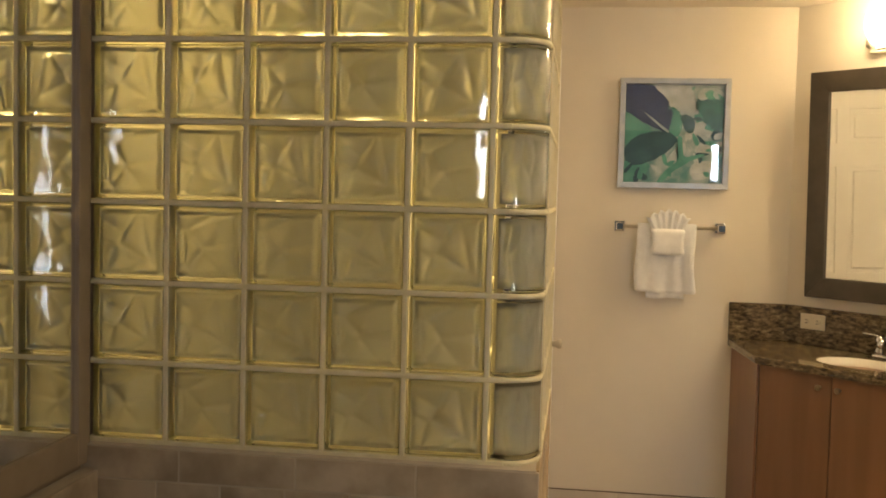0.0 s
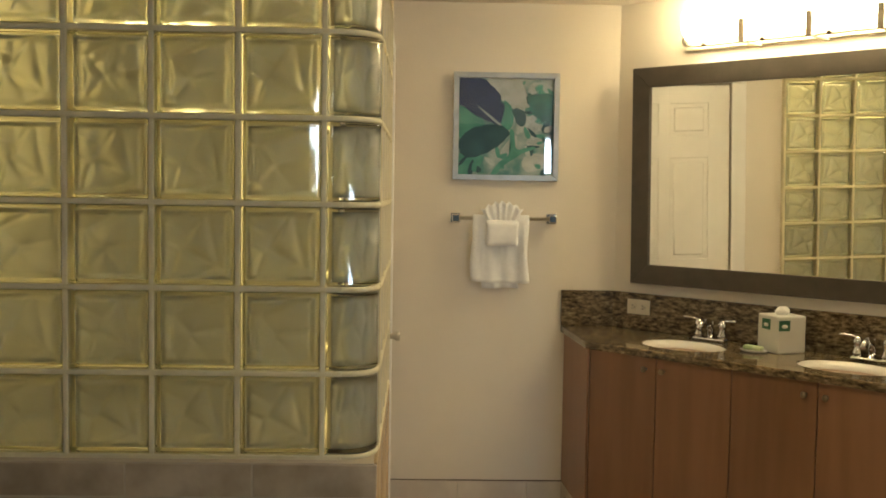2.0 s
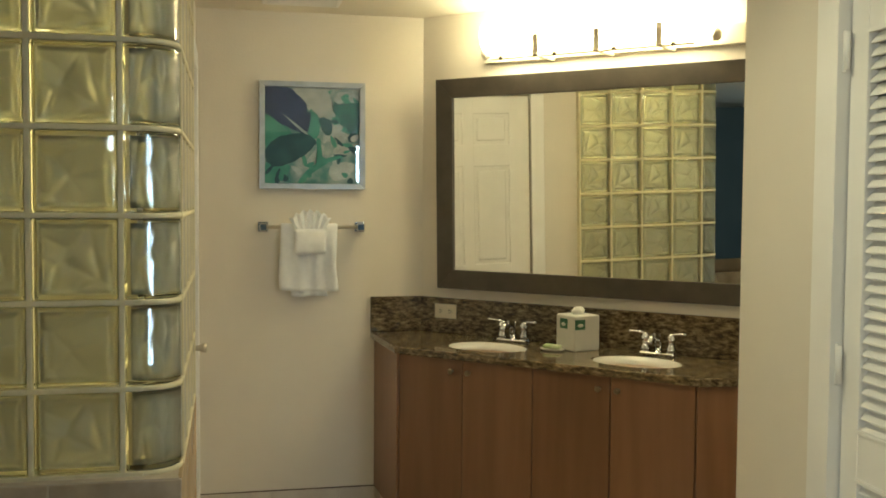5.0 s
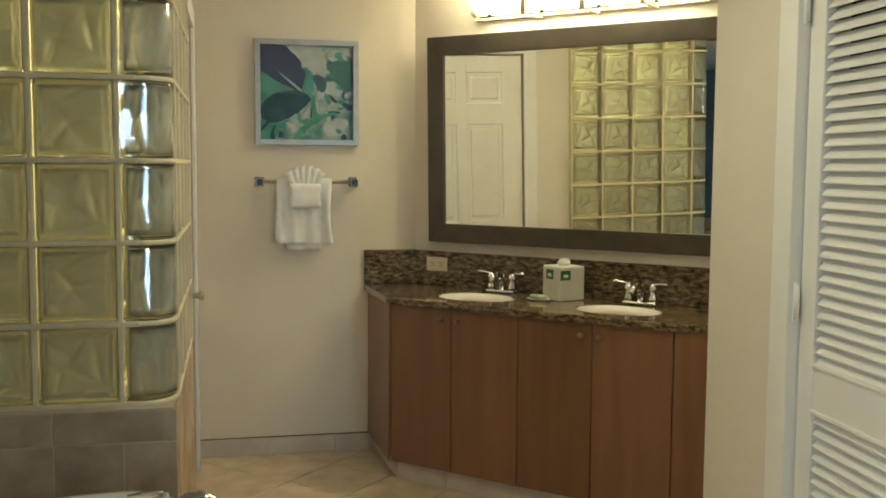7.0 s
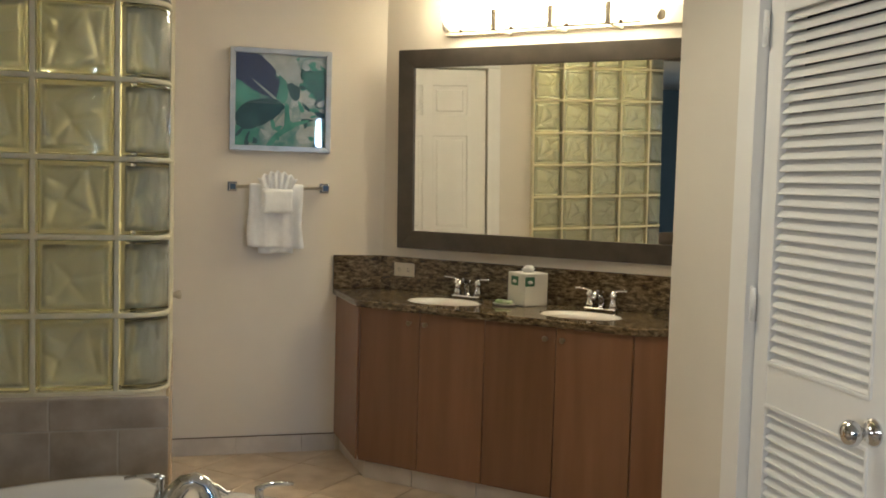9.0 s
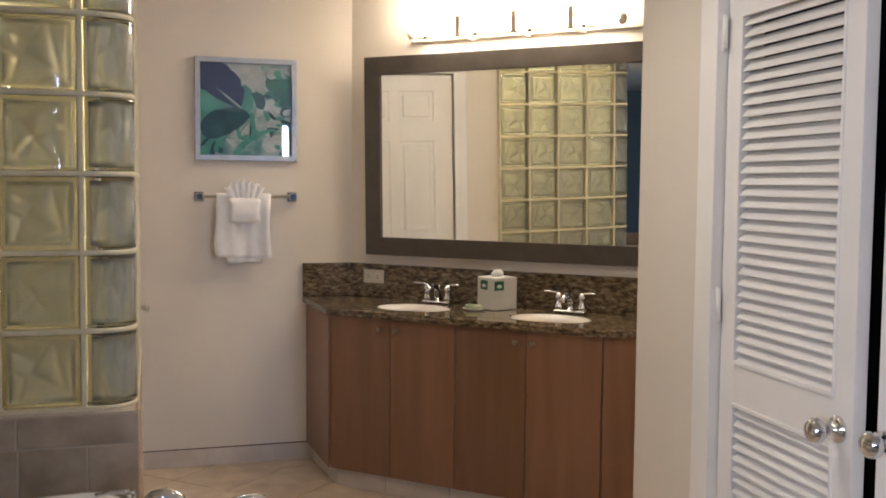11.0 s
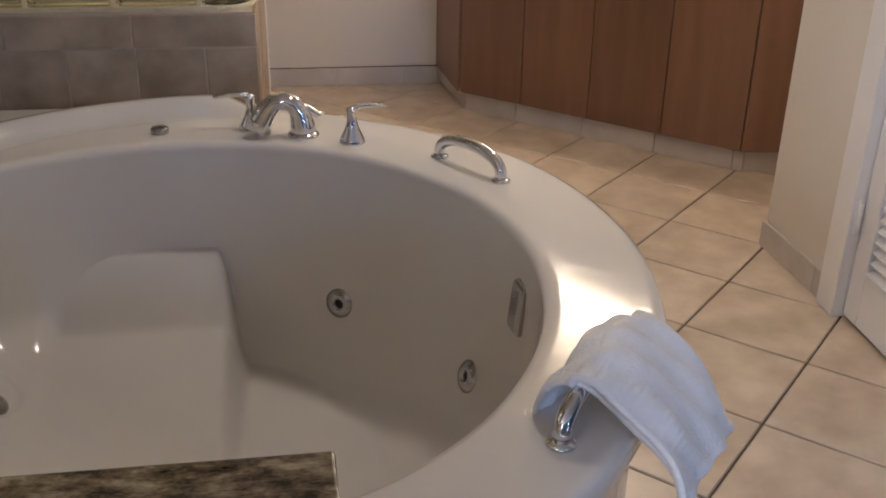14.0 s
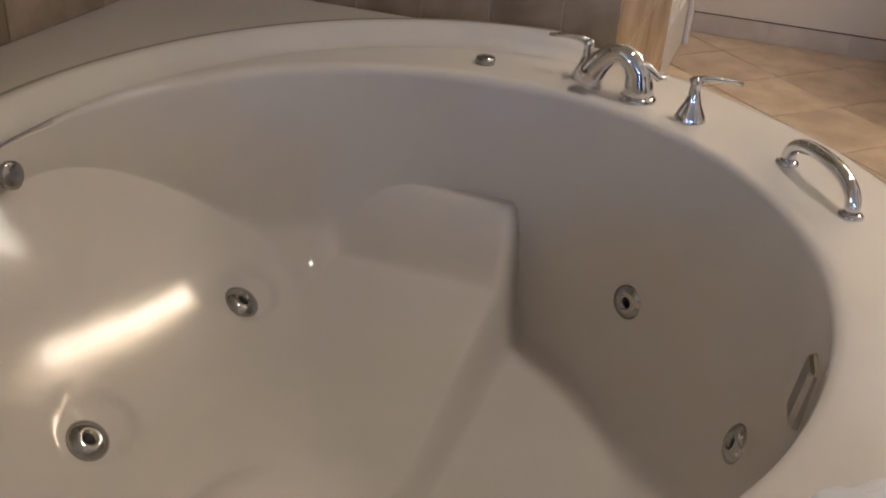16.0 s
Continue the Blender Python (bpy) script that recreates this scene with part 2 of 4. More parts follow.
# ---- plan ----
CEILING = 2.34
WN = 4.81                      # towel wall
CX = 1.16                      # corner of the towel wall and the vanity wall
VAN = pose(CX, WN, 0, 0, 0, -45)   # x along the vanity wall, -y into the room
U_END = 1.76
EX, EY = CX + U_END * math.sqrt(0.5), WN - U_END * math.sqrt(0.5)   # far end of the vanity wall
XR = 1.695                     # wall with the closet doors
XS = 0.10                      # side wall with the six-panel door
XL = -1.03                    # wall with the tub mirror
YG = 2.55                      # face of the glass blocks
P = 0.205                      # block pitch
ZB = 0.813                     # top of the stone base
GX = 0.137                     # outer face of the side run of blocks
DECK = 0.585

# ---- setting ----
structure("floor", block(-1.2, 0.62, -0.10, 3.6, 5.0, -0.005), GROUT, "cream ceramic floor tiles laid diagonally with dark grout", "floor")
structure("bedroom_floor", block(-3.2, -3.6, -0.10, 6.0, 0.615, -0.002), CARPET, "tan bedroom carpet", "floor")
structure("ceiling", block(-3.2, -3.6, CEILING, 6.0, 5.0, CEILING + 0.12), CEIL, "cream painted plaster ceiling", "ceiling")
structure("wall_north", block(-1.2, WN, 0, CX + 0.1, WN + 0.14, CEILING), PAINT, "warm cream painted wall behind the towel bar", "wall")
wall_v = structure("wall_vanity", block(0.0, 0, 0, U_END + 0.1, 0.14, CEILING), PAINT, "warm cream painted wall behind the vanity mirror", "wall")
wall_v.matrix_world = VAN
structure("wall_east", block(EX, 2.6, 0, EX + 0.14, EY + 0.02, CEILING), PAINT, "cream painted wall at the vanity's end", "wall")
structure("wall_closet", block(XR, 2.345, 0, XR + 0.15, 2.735, CEILING), PAINT, "cream painted wall end beside the closet doors", "wall")
structure("wall_return", block(XR + 0.15, 2.60, 0, EX, 2.735, CEILING), PAINT, "cream painted wall behind the closet", "wall")
structure("wall_over_closet", block(XR, 1.0, 2.12, XR + 0.12, 2.345, CEILING), PAINT, "cream painted wall over the closet doors", "wall")
structure("wall_pier", block(XR, 0.70, 0, XR + 0.12, 1.0, CEILING), PAINT, "cream painted wall end by the bedroom", "wall")
# closet lining, coloured as dark as its shade
structure("closet_back", join(block(XR + 0.7, 0.70, 0, XR + 0.74, 2.6, CEILING), block(XR + 0.12, 0.70, 0, XR + 0.7, 0.74, CEILING), block(XR + 0.15, 2.56, 0, XR + 0.7, 2.60, CEILING)), CLOSET_SHADE, "inside of the closet, its shade put into a near-black colour", "wall")
structure("wall_west", block(XL - 0.14, 0.6, 0, XL, WN, CEILING), TAN, "tan painted wall beside the tub", "wall")
structure("wall_side", join(block(XS - 0.10, 3.80, 0, XS - 0.06, 4.59, 2.03), block(XS - 0.10, 3.51, 0, XS, 3.80, CEILING), block(XS - 0.10, 3.80, 2.03, XS, 4.59, CEILING), block(XS - 0.10, 4.59, 0, XS, WN, CEILING)), PAINT, "cream painted wall with a panelled door", "wall")
structure("shower_wall", join(block(XL, WN - 0.02, 0, XS - 0.10, WN, CEILING), block(XL, 2.66, 0, XL + 0.012, WN - 0.02, CEILING), block(XL, 2.66, 0, XS - 0.1, WN - 0.02, 0.02)), SHOWER, "warm tan tiled inside of the shower", "wall")
structure("wall_bedroom", join(block(-3.2, -3.6, 0, -0.71, -3.48, CEILING), block(-0.59, -3.6, 0, 1.86, -3.48, CEILING), block(-0.71, -3.6, 0, -0.59, -3.48, 1.46), block(-0.71, -3.6, 2.30, -0.59, -3.48, CEILING), block(1.96, -3.6, 0, 2.50, -3.48, CEILING), block(2.60, -3.6, 0, 6.0, -3.48, CEILING), block(1.86, -3.6, 2.20, 1.96, -3.48, CEILING), block(1.86, -3.6, 0, 1.96, -3.48, 1.68), block(2.50, -3.6, 2.15, 2.60, -3.48, CEILING), block(5.9, -3.48, 0, 6.0, 2.6, CEILING), block(-3.2, -3.48, 0, -3.1, -3.35, CEILING), block(-3.2, -0.85, 0, -3.1, 0.6, CEILING), block(-3.2, -3.35, 2.15, -3.1, -0.85, CEILING), block(-3.2, 0.6, 0, XL - 0.14, 0.72, CEILING), block(EX + 0.14, 2.6, 0, 6.0, 2.72, CEILING)), BLUEWALL, "dim blue-grey bedroom walls", "wall")


# ---- glass block screen ----
screen = thing("glass_block_screen", None, "wavy clear glass block shower screen with pale mortar joints", "glass block wall")


def moulding(seed, cells, low, high):
    """Heights of a pressed wave pattern: rounded pillows that meet in narrow valleys."""
    pick = random.Random(seed)
    seeds = [(pick.uniform(low[0], high[0]), pick.uniform(low[1], high[1])) for _ in range(cells)]
    def at(x, z):
        d = sorted(math.hypot(x - a, z - b) for a, b in seeds)[:2]
        gap = (d[1] - d[0]) / 0.026
        return 0.0118 * (1 - math.exp(-gap)) + 0.0012 * math.sin(41 * x + 17 * z)
    return at


def shell_faces(bm, rings, inward):
    """Skins a stack of closed rings and caps both ends; inward turns it inside out, for the hollow."""
    made = []
    for a, b in zip(rings, rings[1:]):
        for k in range(len(a)):
            made.append(bm.faces.new((a[k], a[(k + 1) % len(a)], b[(k + 1) % len(a)], b[k])))
            made[-1].smooth = inward
    made += [bm.faces.new(rings[0][::-1]), bm.faces.new(rings[-1])]
    bm.normal_update()
    if inward:
        bmesh.ops.reverse_faces(bm, faces=made)


def hollowed(outer, hollow, sides):
    """Joins a block's skin and its hollow, which takes the second finish; the mortared edges are coated."""
    for f in hollow.faces:
        f.material_index = 1
    outer.normal_update()
    for f in outer.faces:
        if abs(f.normal.z) > 0.9 or sides and abs(f.normal.x) > 0.9:
            f.material_index = 2
    return join(outer, hollow)


def glass_block(width, height, depth, seed):
    """A hollow pressed block: a plain rounded outside and a hollow with a wavy moulding on both faces."""
    outer = block(-width / 2, -depth / 2, -height / 2, width / 2, depth / 2, height / 2, 0.007, 2)
    bmesh.ops.recalc_face_normals(outer, faces=outer.faces)
    hollow = bmesh.new()
    w, h, n = width / 2 - 0.011, height / 2 - 0.011, 34
    waves = [moulding(seed + k, 7, (-0.1, -0.1), (0.1, 0.1)) for k in range(2)]
    sheets = []
    for sign, wave in zip((-1, 1), waves):
        sheet = []
        for j in range(n + 1):
            z = -h + 2 * h * j / n
            row = []
            for i in range(n + 1):
                x = -w + 2 * w * i / n
                rim = min(w - abs(x), h - abs(z)) / 0.016
                y = depth / 2 - 0.017 + (wave(x, z)) * smooth(rim) - 0.006 * (1 - smooth(rim))
                row.append(hollow.verts.new((x, sign * y, z)))
            sheet.append(row)
        sheets.append(sheet)
    front, rear = sheets
    for j in range(n):
        for i in range(n):
            hollow.faces.new((front[j][i], front[j + 1][i], front[j + 1][i + 1], front[j][i + 1])).smooth = True
            hollow.faces.new((rear[j][i], rear[j][i + 1], rear[j + 1][i + 1], rear[j + 1][i])).smooth = True
    def loop_of(g):
        return g[0] + [r[n] for r in g[1:]] + g[n][n - 1::-1] + [g[j][0] for j in range(n - 1, 0, -1)]
    a, b = loop_of(front), loop_of(rear)
    for i in range(len(a)):
        k = (i + 1) % len(a)
        hollow.faces.new((a[i], b[i], b[k], a[k]))
    return hollowed(outer, hollow, True)


def corner_outline():
    """Plan of the block that turns the corner: an L with a rounded outside."""
    radius, width, depth = 0.085, 0.124, 0.088
    outer = [(-width, 0.0)] + [(-radius + radius * math.sin(a), -radius * (math.cos(a) - 1)) for a in [math.pi / 2 * k / 10 for k in range(11)]]
    return outer + [(0.0, width), (-depth, width), (-depth, depth + 0.012), (-depth - 0.012, depth), (-width, depth)]


def corner_block(height):
    return prism(corner_outline(), -height / 2, height / 2, 0.006)


def hollow_corner(height, seed):
    """The corner block with its hollow: upright waves moulded into the inside of the curved face."""
    outer = corner_block(height)
    hollow = bmesh.new()
    wave = moulding(seed, 14, (-0.02, -0.1), (0.27, 0.1))
    radius, width, depth, skin = 0.085, 0.124, 0.088, 0.013
    arc = math.pi / 2 * radius
    straight = width - radius
    total = arc + 2 * straight - 2 * skin
    rings = []
    for j in range(29):
        z = (height / 2 - 0.011) * (2 * j / 28 - 1)
        edge = min(1.0, (height / 2 - 0.011 - abs(z)) / 0.016)
        ring = []
        for i in range(41):
            q = skin + total * i / 40
            inset = skin + 0.006 * (1 - smooth(edge)) - 0.9 * wave(q * 1.6, z * 0.55) * smooth(edge)
            if q < straight:
                x, y, nx, ny = -width + q, 0.0, 0.0, 1.0
            elif q < straight + arc:
                a = (q - straight) / radius
                x, y, nx, ny = -radius + radius * math.sin(a), radius * (1 - math.cos(a)), -math.sin(a), math.cos(a)
            else:
                x, y, nx, ny = 0.0, radius + q - straight - arc, -1.0, 0.0
            ring.append(hollow.verts.new((x + nx * inset, y + ny * inset, z)))
        for x, y in ((-depth + 0.012, width - skin), (-depth + 0.012, depth - 0.004), (-depth + 0.004, depth - 0.012), (-width + skin, depth - 0.012)):
            ring.append(hollow.verts.new((x, y, z)))
        rings.append(ring)
    shell_faces(hollow, rings, True)
    return hollowed(outer, hollow, False)


def glass_mesh(name, bm):
    data = bpy.data.meshes.new(name)
    bm.to_mesh(data)
    bm.free()
    data.materials.append(BLOCK)
    data.materials.append(BLOCK_IN)
    data.materials.append(COATING)
    return data


full = [glass_mesh("glass_block", glass_block(0.192, 0.192, 0.092, seed)) for seed in (21, 47)]
corner = glass_mesh("corner_block", hollow_corner(0.192, 9))
ROWS_UP = 7
for r in range(ROWS_UP):
    z = ZB + P * (r + 0.5)
    for c in range(5):
        b = new("block", full[(r + 2 * c) % 5 % 2])
        b.parent = screen
        b.matrix_world = pose(-P * (c + 0.5), YG + 0.05, z)
    for c in range(4):
        b = new("block", full[(r + 2 * c) % 5 % 2])
        b.parent = screen
        b.matrix_world = pose(GX - 0.05, YG + 0.137 + P * (c + 0.5), z, 0, 0, 90)
    b = new("corner_block", corner)
    b.parent = screen
    b.matrix_world = pose(GX - 0.006, YG + 0.006, z)
J = 0.0088


def joint(name, *size):
    return part(name, block(*size, 0.002, 1), MORTAR, screen)


for r in range(ROWS_UP + 1):
    z = ZB + P * r
    joint("bed_joint", XL, YG + 0.001, z - J * 0.75, GX - 0.09, YG + 0.099, z + J * 0.75)
    joint("bed_joint", GX - 0.099, YG + 0.10, z - J * 0.75, GX - 0.001, YG + 0.137 + 4 * P, z + J * 0.75)
    turn = part("corner_joint", corner_block(J * 1.5), MORTAR, screen)
    turn.matrix_world = pose(GX - 0.003, YG + 0.003, z)
for c in range(5):
    joint("head_joint", -P * c - J * 0.75, YG + 0.002, ZB, -P * c + J * 0.75, YG + 0.098, CEILING - 0.001)
    y = YG + 0.137 + P * c
    joint("head_joint", GX - 0.098, y - J * 0.75, ZB, GX - 0.002, y + J * 0.75, CEILING - 0.001)
joint("head_beam", XL, YG + 0.004, ZB + 7 * P + 0.008, GX - 0.1, YG + 0.096, CEILING - 0.002)
joint("head_beam", GX - 0.096, YG + 0.004, ZB + 7 * P + 0.008, GX - 0.004, YG + 0.137 + 4 * P, CEILING - 0.003)

base = tagged(part("screen_base", join(block(XL, YG - 0.0295, 0, GX - 0.008, YG + 0.11, ZB - 0.004), block(GX - 0.11, YG + 0.11, 0, GX - 0.008, 3.51, ZB - 0.004)), STONE_GROUT), "low stone-tiled wall under the glass blocks", "low wall", kind="structure")


def stone(x0, z0, x1, z1, y=YG - 0.031):
    part("tile", block(x0 + 0.0015, y, z0 + 0.0015, x1 - 0.0015, y + 0.012, z1 - 0.0015, 0.002, 1), STONE, base)


edges = [GX, -0.162, -0.465, -0.768, XL]
for a, b in zip(edges, edges[1:]):
    stone(b, 0.724, a, ZB - 0.006)
edges = [GX, 0.008, -0.159, -0.326, -0.492, -0.659, -0.826, XL]
for a, b in zip(edges, edges[1:]):
    stone(b, 0.57, a, 0.724)
for k in range(3):
    stone(GX - 0.3 + 0.1, 0.19 * k, GX, 0.19 * (k + 1))
for k, (a, b) in enumerate(((YG - 0.018, 2.85), (2.85, 3.18), (3.18, 3.51))):
    for j in range(3):
        part("tile", block(GX - 0.012, a + 0.001, 0.27 * j + 0.001, GX, b - 0.001, 0.27 * (j + 1) - 0.001, 0.002, 1), MARBLE, base, "beige marble tile")

# ---- tub mirror on the west wall ----
tub_mirror = thing("wall_mirror", None, "large wall mirror beside the tub in a tan frame", "mirror")
part("mirror_pane", block(XL - 0.002, 0.80, 0.845, XL + 0.006, 2.475, 2.20), MIRROR, tub_mirror)
part("frame", join(block(XL, 2.475, 0.76, XL + 0.018, 2.535, 2.29, 0.004), block(XL, 0.71, 0.76, XL + 0.018, 2.475, 0.845, 0.004), block(XL, 0.71, 2.20, XL + 0.018, 2.475, 2.29, 0.004), block(XL, 0.71, 0.845, XL + 0.018, 0.80, 2.20, 0.004)), TAN, tub_mirror)
west_base = structure("west_tile_base", block(XL, 0.72, 0, XL + 0.040, 2.52, 0.745), STONE_GROUT, "stone-tiled splash behind the tub", "wall tiles")
for k in range(6):
    part("tile", block(XL + 0.038, 0.73 + 0.298 * k, 0.58, XL + 0.050, 1.026 + 0.298 * k, 0.745, 0.002, 1), STONE, west_base)

# ---- panelled door in the side wall ----
door = thing("door_1", None, "white six-panel door, closed", "door", kind="structure")
DY0, DY1, DTOP = 3.815, 4.575, 2.02
slab = block(XS - 0.045, DY0, 0.01, XS - 0.020, DY1, DTOP, 0.001, 1)
panel_rows = ((1.74, 1.92), (1.03, 1.61), (0.22, 0.88))
stiles = ((DY0, DY0 + 0.125), (DY0 + 0.345, DY0 + 0.415), (DY1 - 0.125, DY1))
for y0, y1 in stiles:
    box(slab, XS - 0.024, y0, 0.01, XS - 0.008, y1, DTOP, 0.004, 2)
for z0, z1 in ((0.01, 0.22), (0.88, 1.03), (1.61, 1.74), (1.92, DTOP)):
    for (a0, a1), (b0, b1) in zip(stiles, stiles[1:]):
        box(slab, XS - 0.0235, a1 - 0.004, z0, XS - 0.0085, b0 + 0.004, z1, 0.004, 2)
for z0, z1 in panel_rows:
    for (a0, a1), (b0, b1) in zip(stiles, stiles[1:]):
        box(slab, XS - 0.026, a1 + 0.022, z0 + 0.022, XS - 0.011, b0 - 0.022, z1 - 0.022, 0.008, 2)
part("door_leaf", slab, WHITE, door)
part("casing", join(block(XS - 0.004, 3.725, 0, XS + 0.014, 3.808, 2.03, 0.004), block(XS - 0.004, 4.582, 0, XS + 0.014, 4.665, 2.03, 0.004), block(XS - 0.004, 3.725, 2.03, XS + 0.014, 4.665, 2.113, 0.004)), WHITE, door)
part("door_handle", lathe([(0.026, 0), (0.026, 0.006), (0.011, 0.009), (0.010, 0.035), (0.013, 0.050), (0.018, 0.058), (0.018, 0.070), (0.004, 0.073)], 20, pose(XS - 0.008, 3.865, 0.917, 0, 90, 0)), NICKEL, door, "nickel door knob")

# ---- baseboards ----
for x0, x1 in ((XS + 0.002, 0.43), (0.43, 0.759), (0.759, 0.93)):
    tagged(part("baseboard", block(x0 + 0.0015, WN - 0.012, 0, x1 - 0.0015, WN - 0.001, 0.085, 0.002, 1), BASE_TILE), "cream tile baseboard", "baseboard", kind="structure")
for y0, y1 in ((2.40, 2.746), (2.345, 2.398)):
    tagged(part("baseboard", block(XR - 0.012, y0, 0, XR - 0.001, y1, 0.085, 0.002, 1), BASE_TILE), "cream tile baseboard", "baseboard", kind="structure")

for x0, x1 in ((XS + 0.002, 0.93),):
    tagged(part("trim", block(x0, WN - 0.006, 0.085, x1, WN - 0.0005, 0.0895), GROUT), "dark grout line over the tile baseboard", "trim", kind="structure")

# ---- closet doors ----
SW = 0.585


def closet_door(label):
    """A louvred leaf hinged at its origin; it runs along -y, its face towards -x."""
    leaf = thing("closet_door", None, label, "louvered door", "closet doors")
    st, th = 0.07, 0.035
    part("stile", block(0, -st, 0.012, th, 0, 2.05, 0.002), WHITE, leaf)
    part("stile", block(0, -SW, 0.012, th, -SW + st + 0.005, 2.05, 0.002), WHITE, leaf)
    for z0, z1 in ((0.012, 0.167), (0.815, 0.93), (1.868, 2.05)):
        part("rail", block(0.001, -SW + st, z0, th - 0.001, -st, z1, 0.002), WHITE, leaf)
    for z0, z1 in ((0.167, 0.815), (0.93, 1.868)):
        trim = join(block(-0.004, -st - 0.006, z0, 0.006, -st + 0.004, z1, 0.002), block(-0.004, -SW + st - 0.004, z0, 0.006, -SW + st + 0.006, z1, 0.002), block(-0.004, -SW + st, z0 - 0.004, 0.006, -st, z0 + 0.006, 0.002), block(-0.004, -SW + st, z1 - 0.006, 0.006, -st, z1 + 0.004, 0.002))
        part("bead", trim, WHITE, leaf)
    slat = block(-0.003, -SW + st, -0.0205, 0.003, -st, 0.0205, 0.002, 1)
    bmesh.ops.rotate(slat, cent=(0, 0, 0), matrix=Matrix.Rotation(radians(43), 3, "Y"), verts=slat.verts)
    shared = mesh_of("slat", slat, WHITE)
    for z0, z1 in ((0.167, 0.815), (0.93, 1.868)):
        count = round((z1 - z0) / 0.0303)
        for k in range(count):
            s = new("slat", shared)
            s.parent = leaf
            s.location = (0.018, 0, z0 + (k + 0.5) * (z1 - z0) / count)
    part("door_knob", lathe([(0.033, 0), (0.033, 0.004), (0.026, 0.010), (0.011, 0.014), (0.010, 0.032), (0.018, 0.036), (0.029, 0.050), (0.030, 0.062), (0.022, 0.074), (0.006, 0.079)], 28, pose(0, -SW + 0.052, 0.858, 0, -90, 0)), CHROME, leaf, "polished chrome knob")
    return leaf


first = closet_door("white louvered closet door, slightly ajar")
first.matrix_world = pose(XR + 0.003, 2.247, 0, 0, 0, -3.2)
second = closet_door("white louvered closet door beside its twin")
for o in second.children:
    if o.name.startswith("door_knob"):
        o.location.y = SW - 0.104
second.matrix_world = pose(XR + 0.01, 2.247 - SW - 0.03, 0, 0, 0, 0)
casing = structure("closet_casing", block(XR - 0.026, 2.272, 0, XR, 2.345, 2.12, 0.004), WHITE, "white painted closet door casing", "trim")
part("jamb", block(XR - 0.030, 2.252, 0, XR + 0.12, 2.271, 2.115, 0.002), WHITE, casing)
part("head_casing", block(XR - 0.026, 1.02, 2.06, XR - 0.001, 2.270, 2.12, 0.004), WHITE, casing)
for z in (0.30, 1.08, 1.83):
    h = tube([(0, 0, -0.045), (0, 0, 0.045)], 0.007, 10)
    box(h, -0.004, 0.0, -0.050, 0.004, 0.030, 0.050)
    hinge = part("hinge", h, WHITE, casing, "painted butt hinge")
    hinge.location = (XR - 0.012, 2.240, z)

# ---- vanity ----
vanity = thing("vanity_cabinet", VAN, "reddish brown wooden vanity cabinet with flat doors", "cabinet")
S = math.sqrt(0.5)


def uv(x, y):
    """World plan to the vanity's own axes."""
    return ((x - CX) * S - (y - WN) * S, (x - CX) * S + (y - WN) * S)


LEFT, RIGHT = 0.211, 1.525
wall_l, wall_r = uv(0.935, WN - 0.002), uv(EX - 0.002, 3.34)
part("body", prism([(0.02, -0.005), wall_l, (LEFT, -0.472), (RIGHT, -0.472), wall_r, (U_END - 0.02, -0.005)], 0.09, 0.805), CABINET, vanity)
for a, b in ((wall_l, (LEFT - 0.002, -0.488)), (wall_r, (RIGHT + 0.002, -0.488))):
    va, vb = Vector(a), Vector(b)
    side = (vb - va).normalized().orthogonal() * 0.009
    if side.y > 0:
        side = -side
    part("side_panel", prism([va, vb, vb + side, va + side], 0.088, 0.807), CABINET, vanity)
seams = [LEFT, 0.534, 0.861, 1.193, RIGHT]
for k in range(4):
    d = part("door", block(seams[k] + 0.002, -0.490, 0.088, seams[k + 1] - 0.002, -0.472, 0.806, 0.0015, 1), CABINET, vanity)
    ku = (0.487, 0.569, 1.150, 1.228)[k]
    part("knob", lathe([(0.005, 0), (0.005, 0.012), (0.011, 0.016), (0.012, 0.021), (0.007, 0.026)], 18, pose(ku, -0.490, 0.757, 90, 0, 0)), BRONZE, d, "small nickel knob")
cuts = [0.225, 0.495, 0.827, 1.161, 1.491, 1.535]
kick = structure("toe_kick", prism([(LEFT + 0.02, -0.40), (LEFT + 0.02, -0.452), (RIGHT, -0.452), (RIGHT, -0.40)], 0, 0.09), GROUT, "tiled toe kick under the vanity", "baseboard")
kick.matrix_world = VAN
for a, b in zip(cuts, cuts[1:]):
    part("tile", block(a + 0.0015, -0.463, 0, b - 0.0015, -0.452, 0.086, 0.002, 1), BASE_TILE, kick)
for (a, b) in ((uv(0.955, 4.80), (0.225, -0.455)), ((1.535, -0.455), uv(EX - 0.01, 3.37))):
    va, vb = Vector(a), Vector(b)
    side = (vb - va).normalized().orthogonal() * 0.01
    part("tile", prism([va, vb, vb + side, va + side], 0, 0.086), BASE_TILE, kick)

# counter with two oval cut-outs
SINKS = ((0.535, -0.285), (1.215, -0.285))
SA, SB = 0.180, 0.134


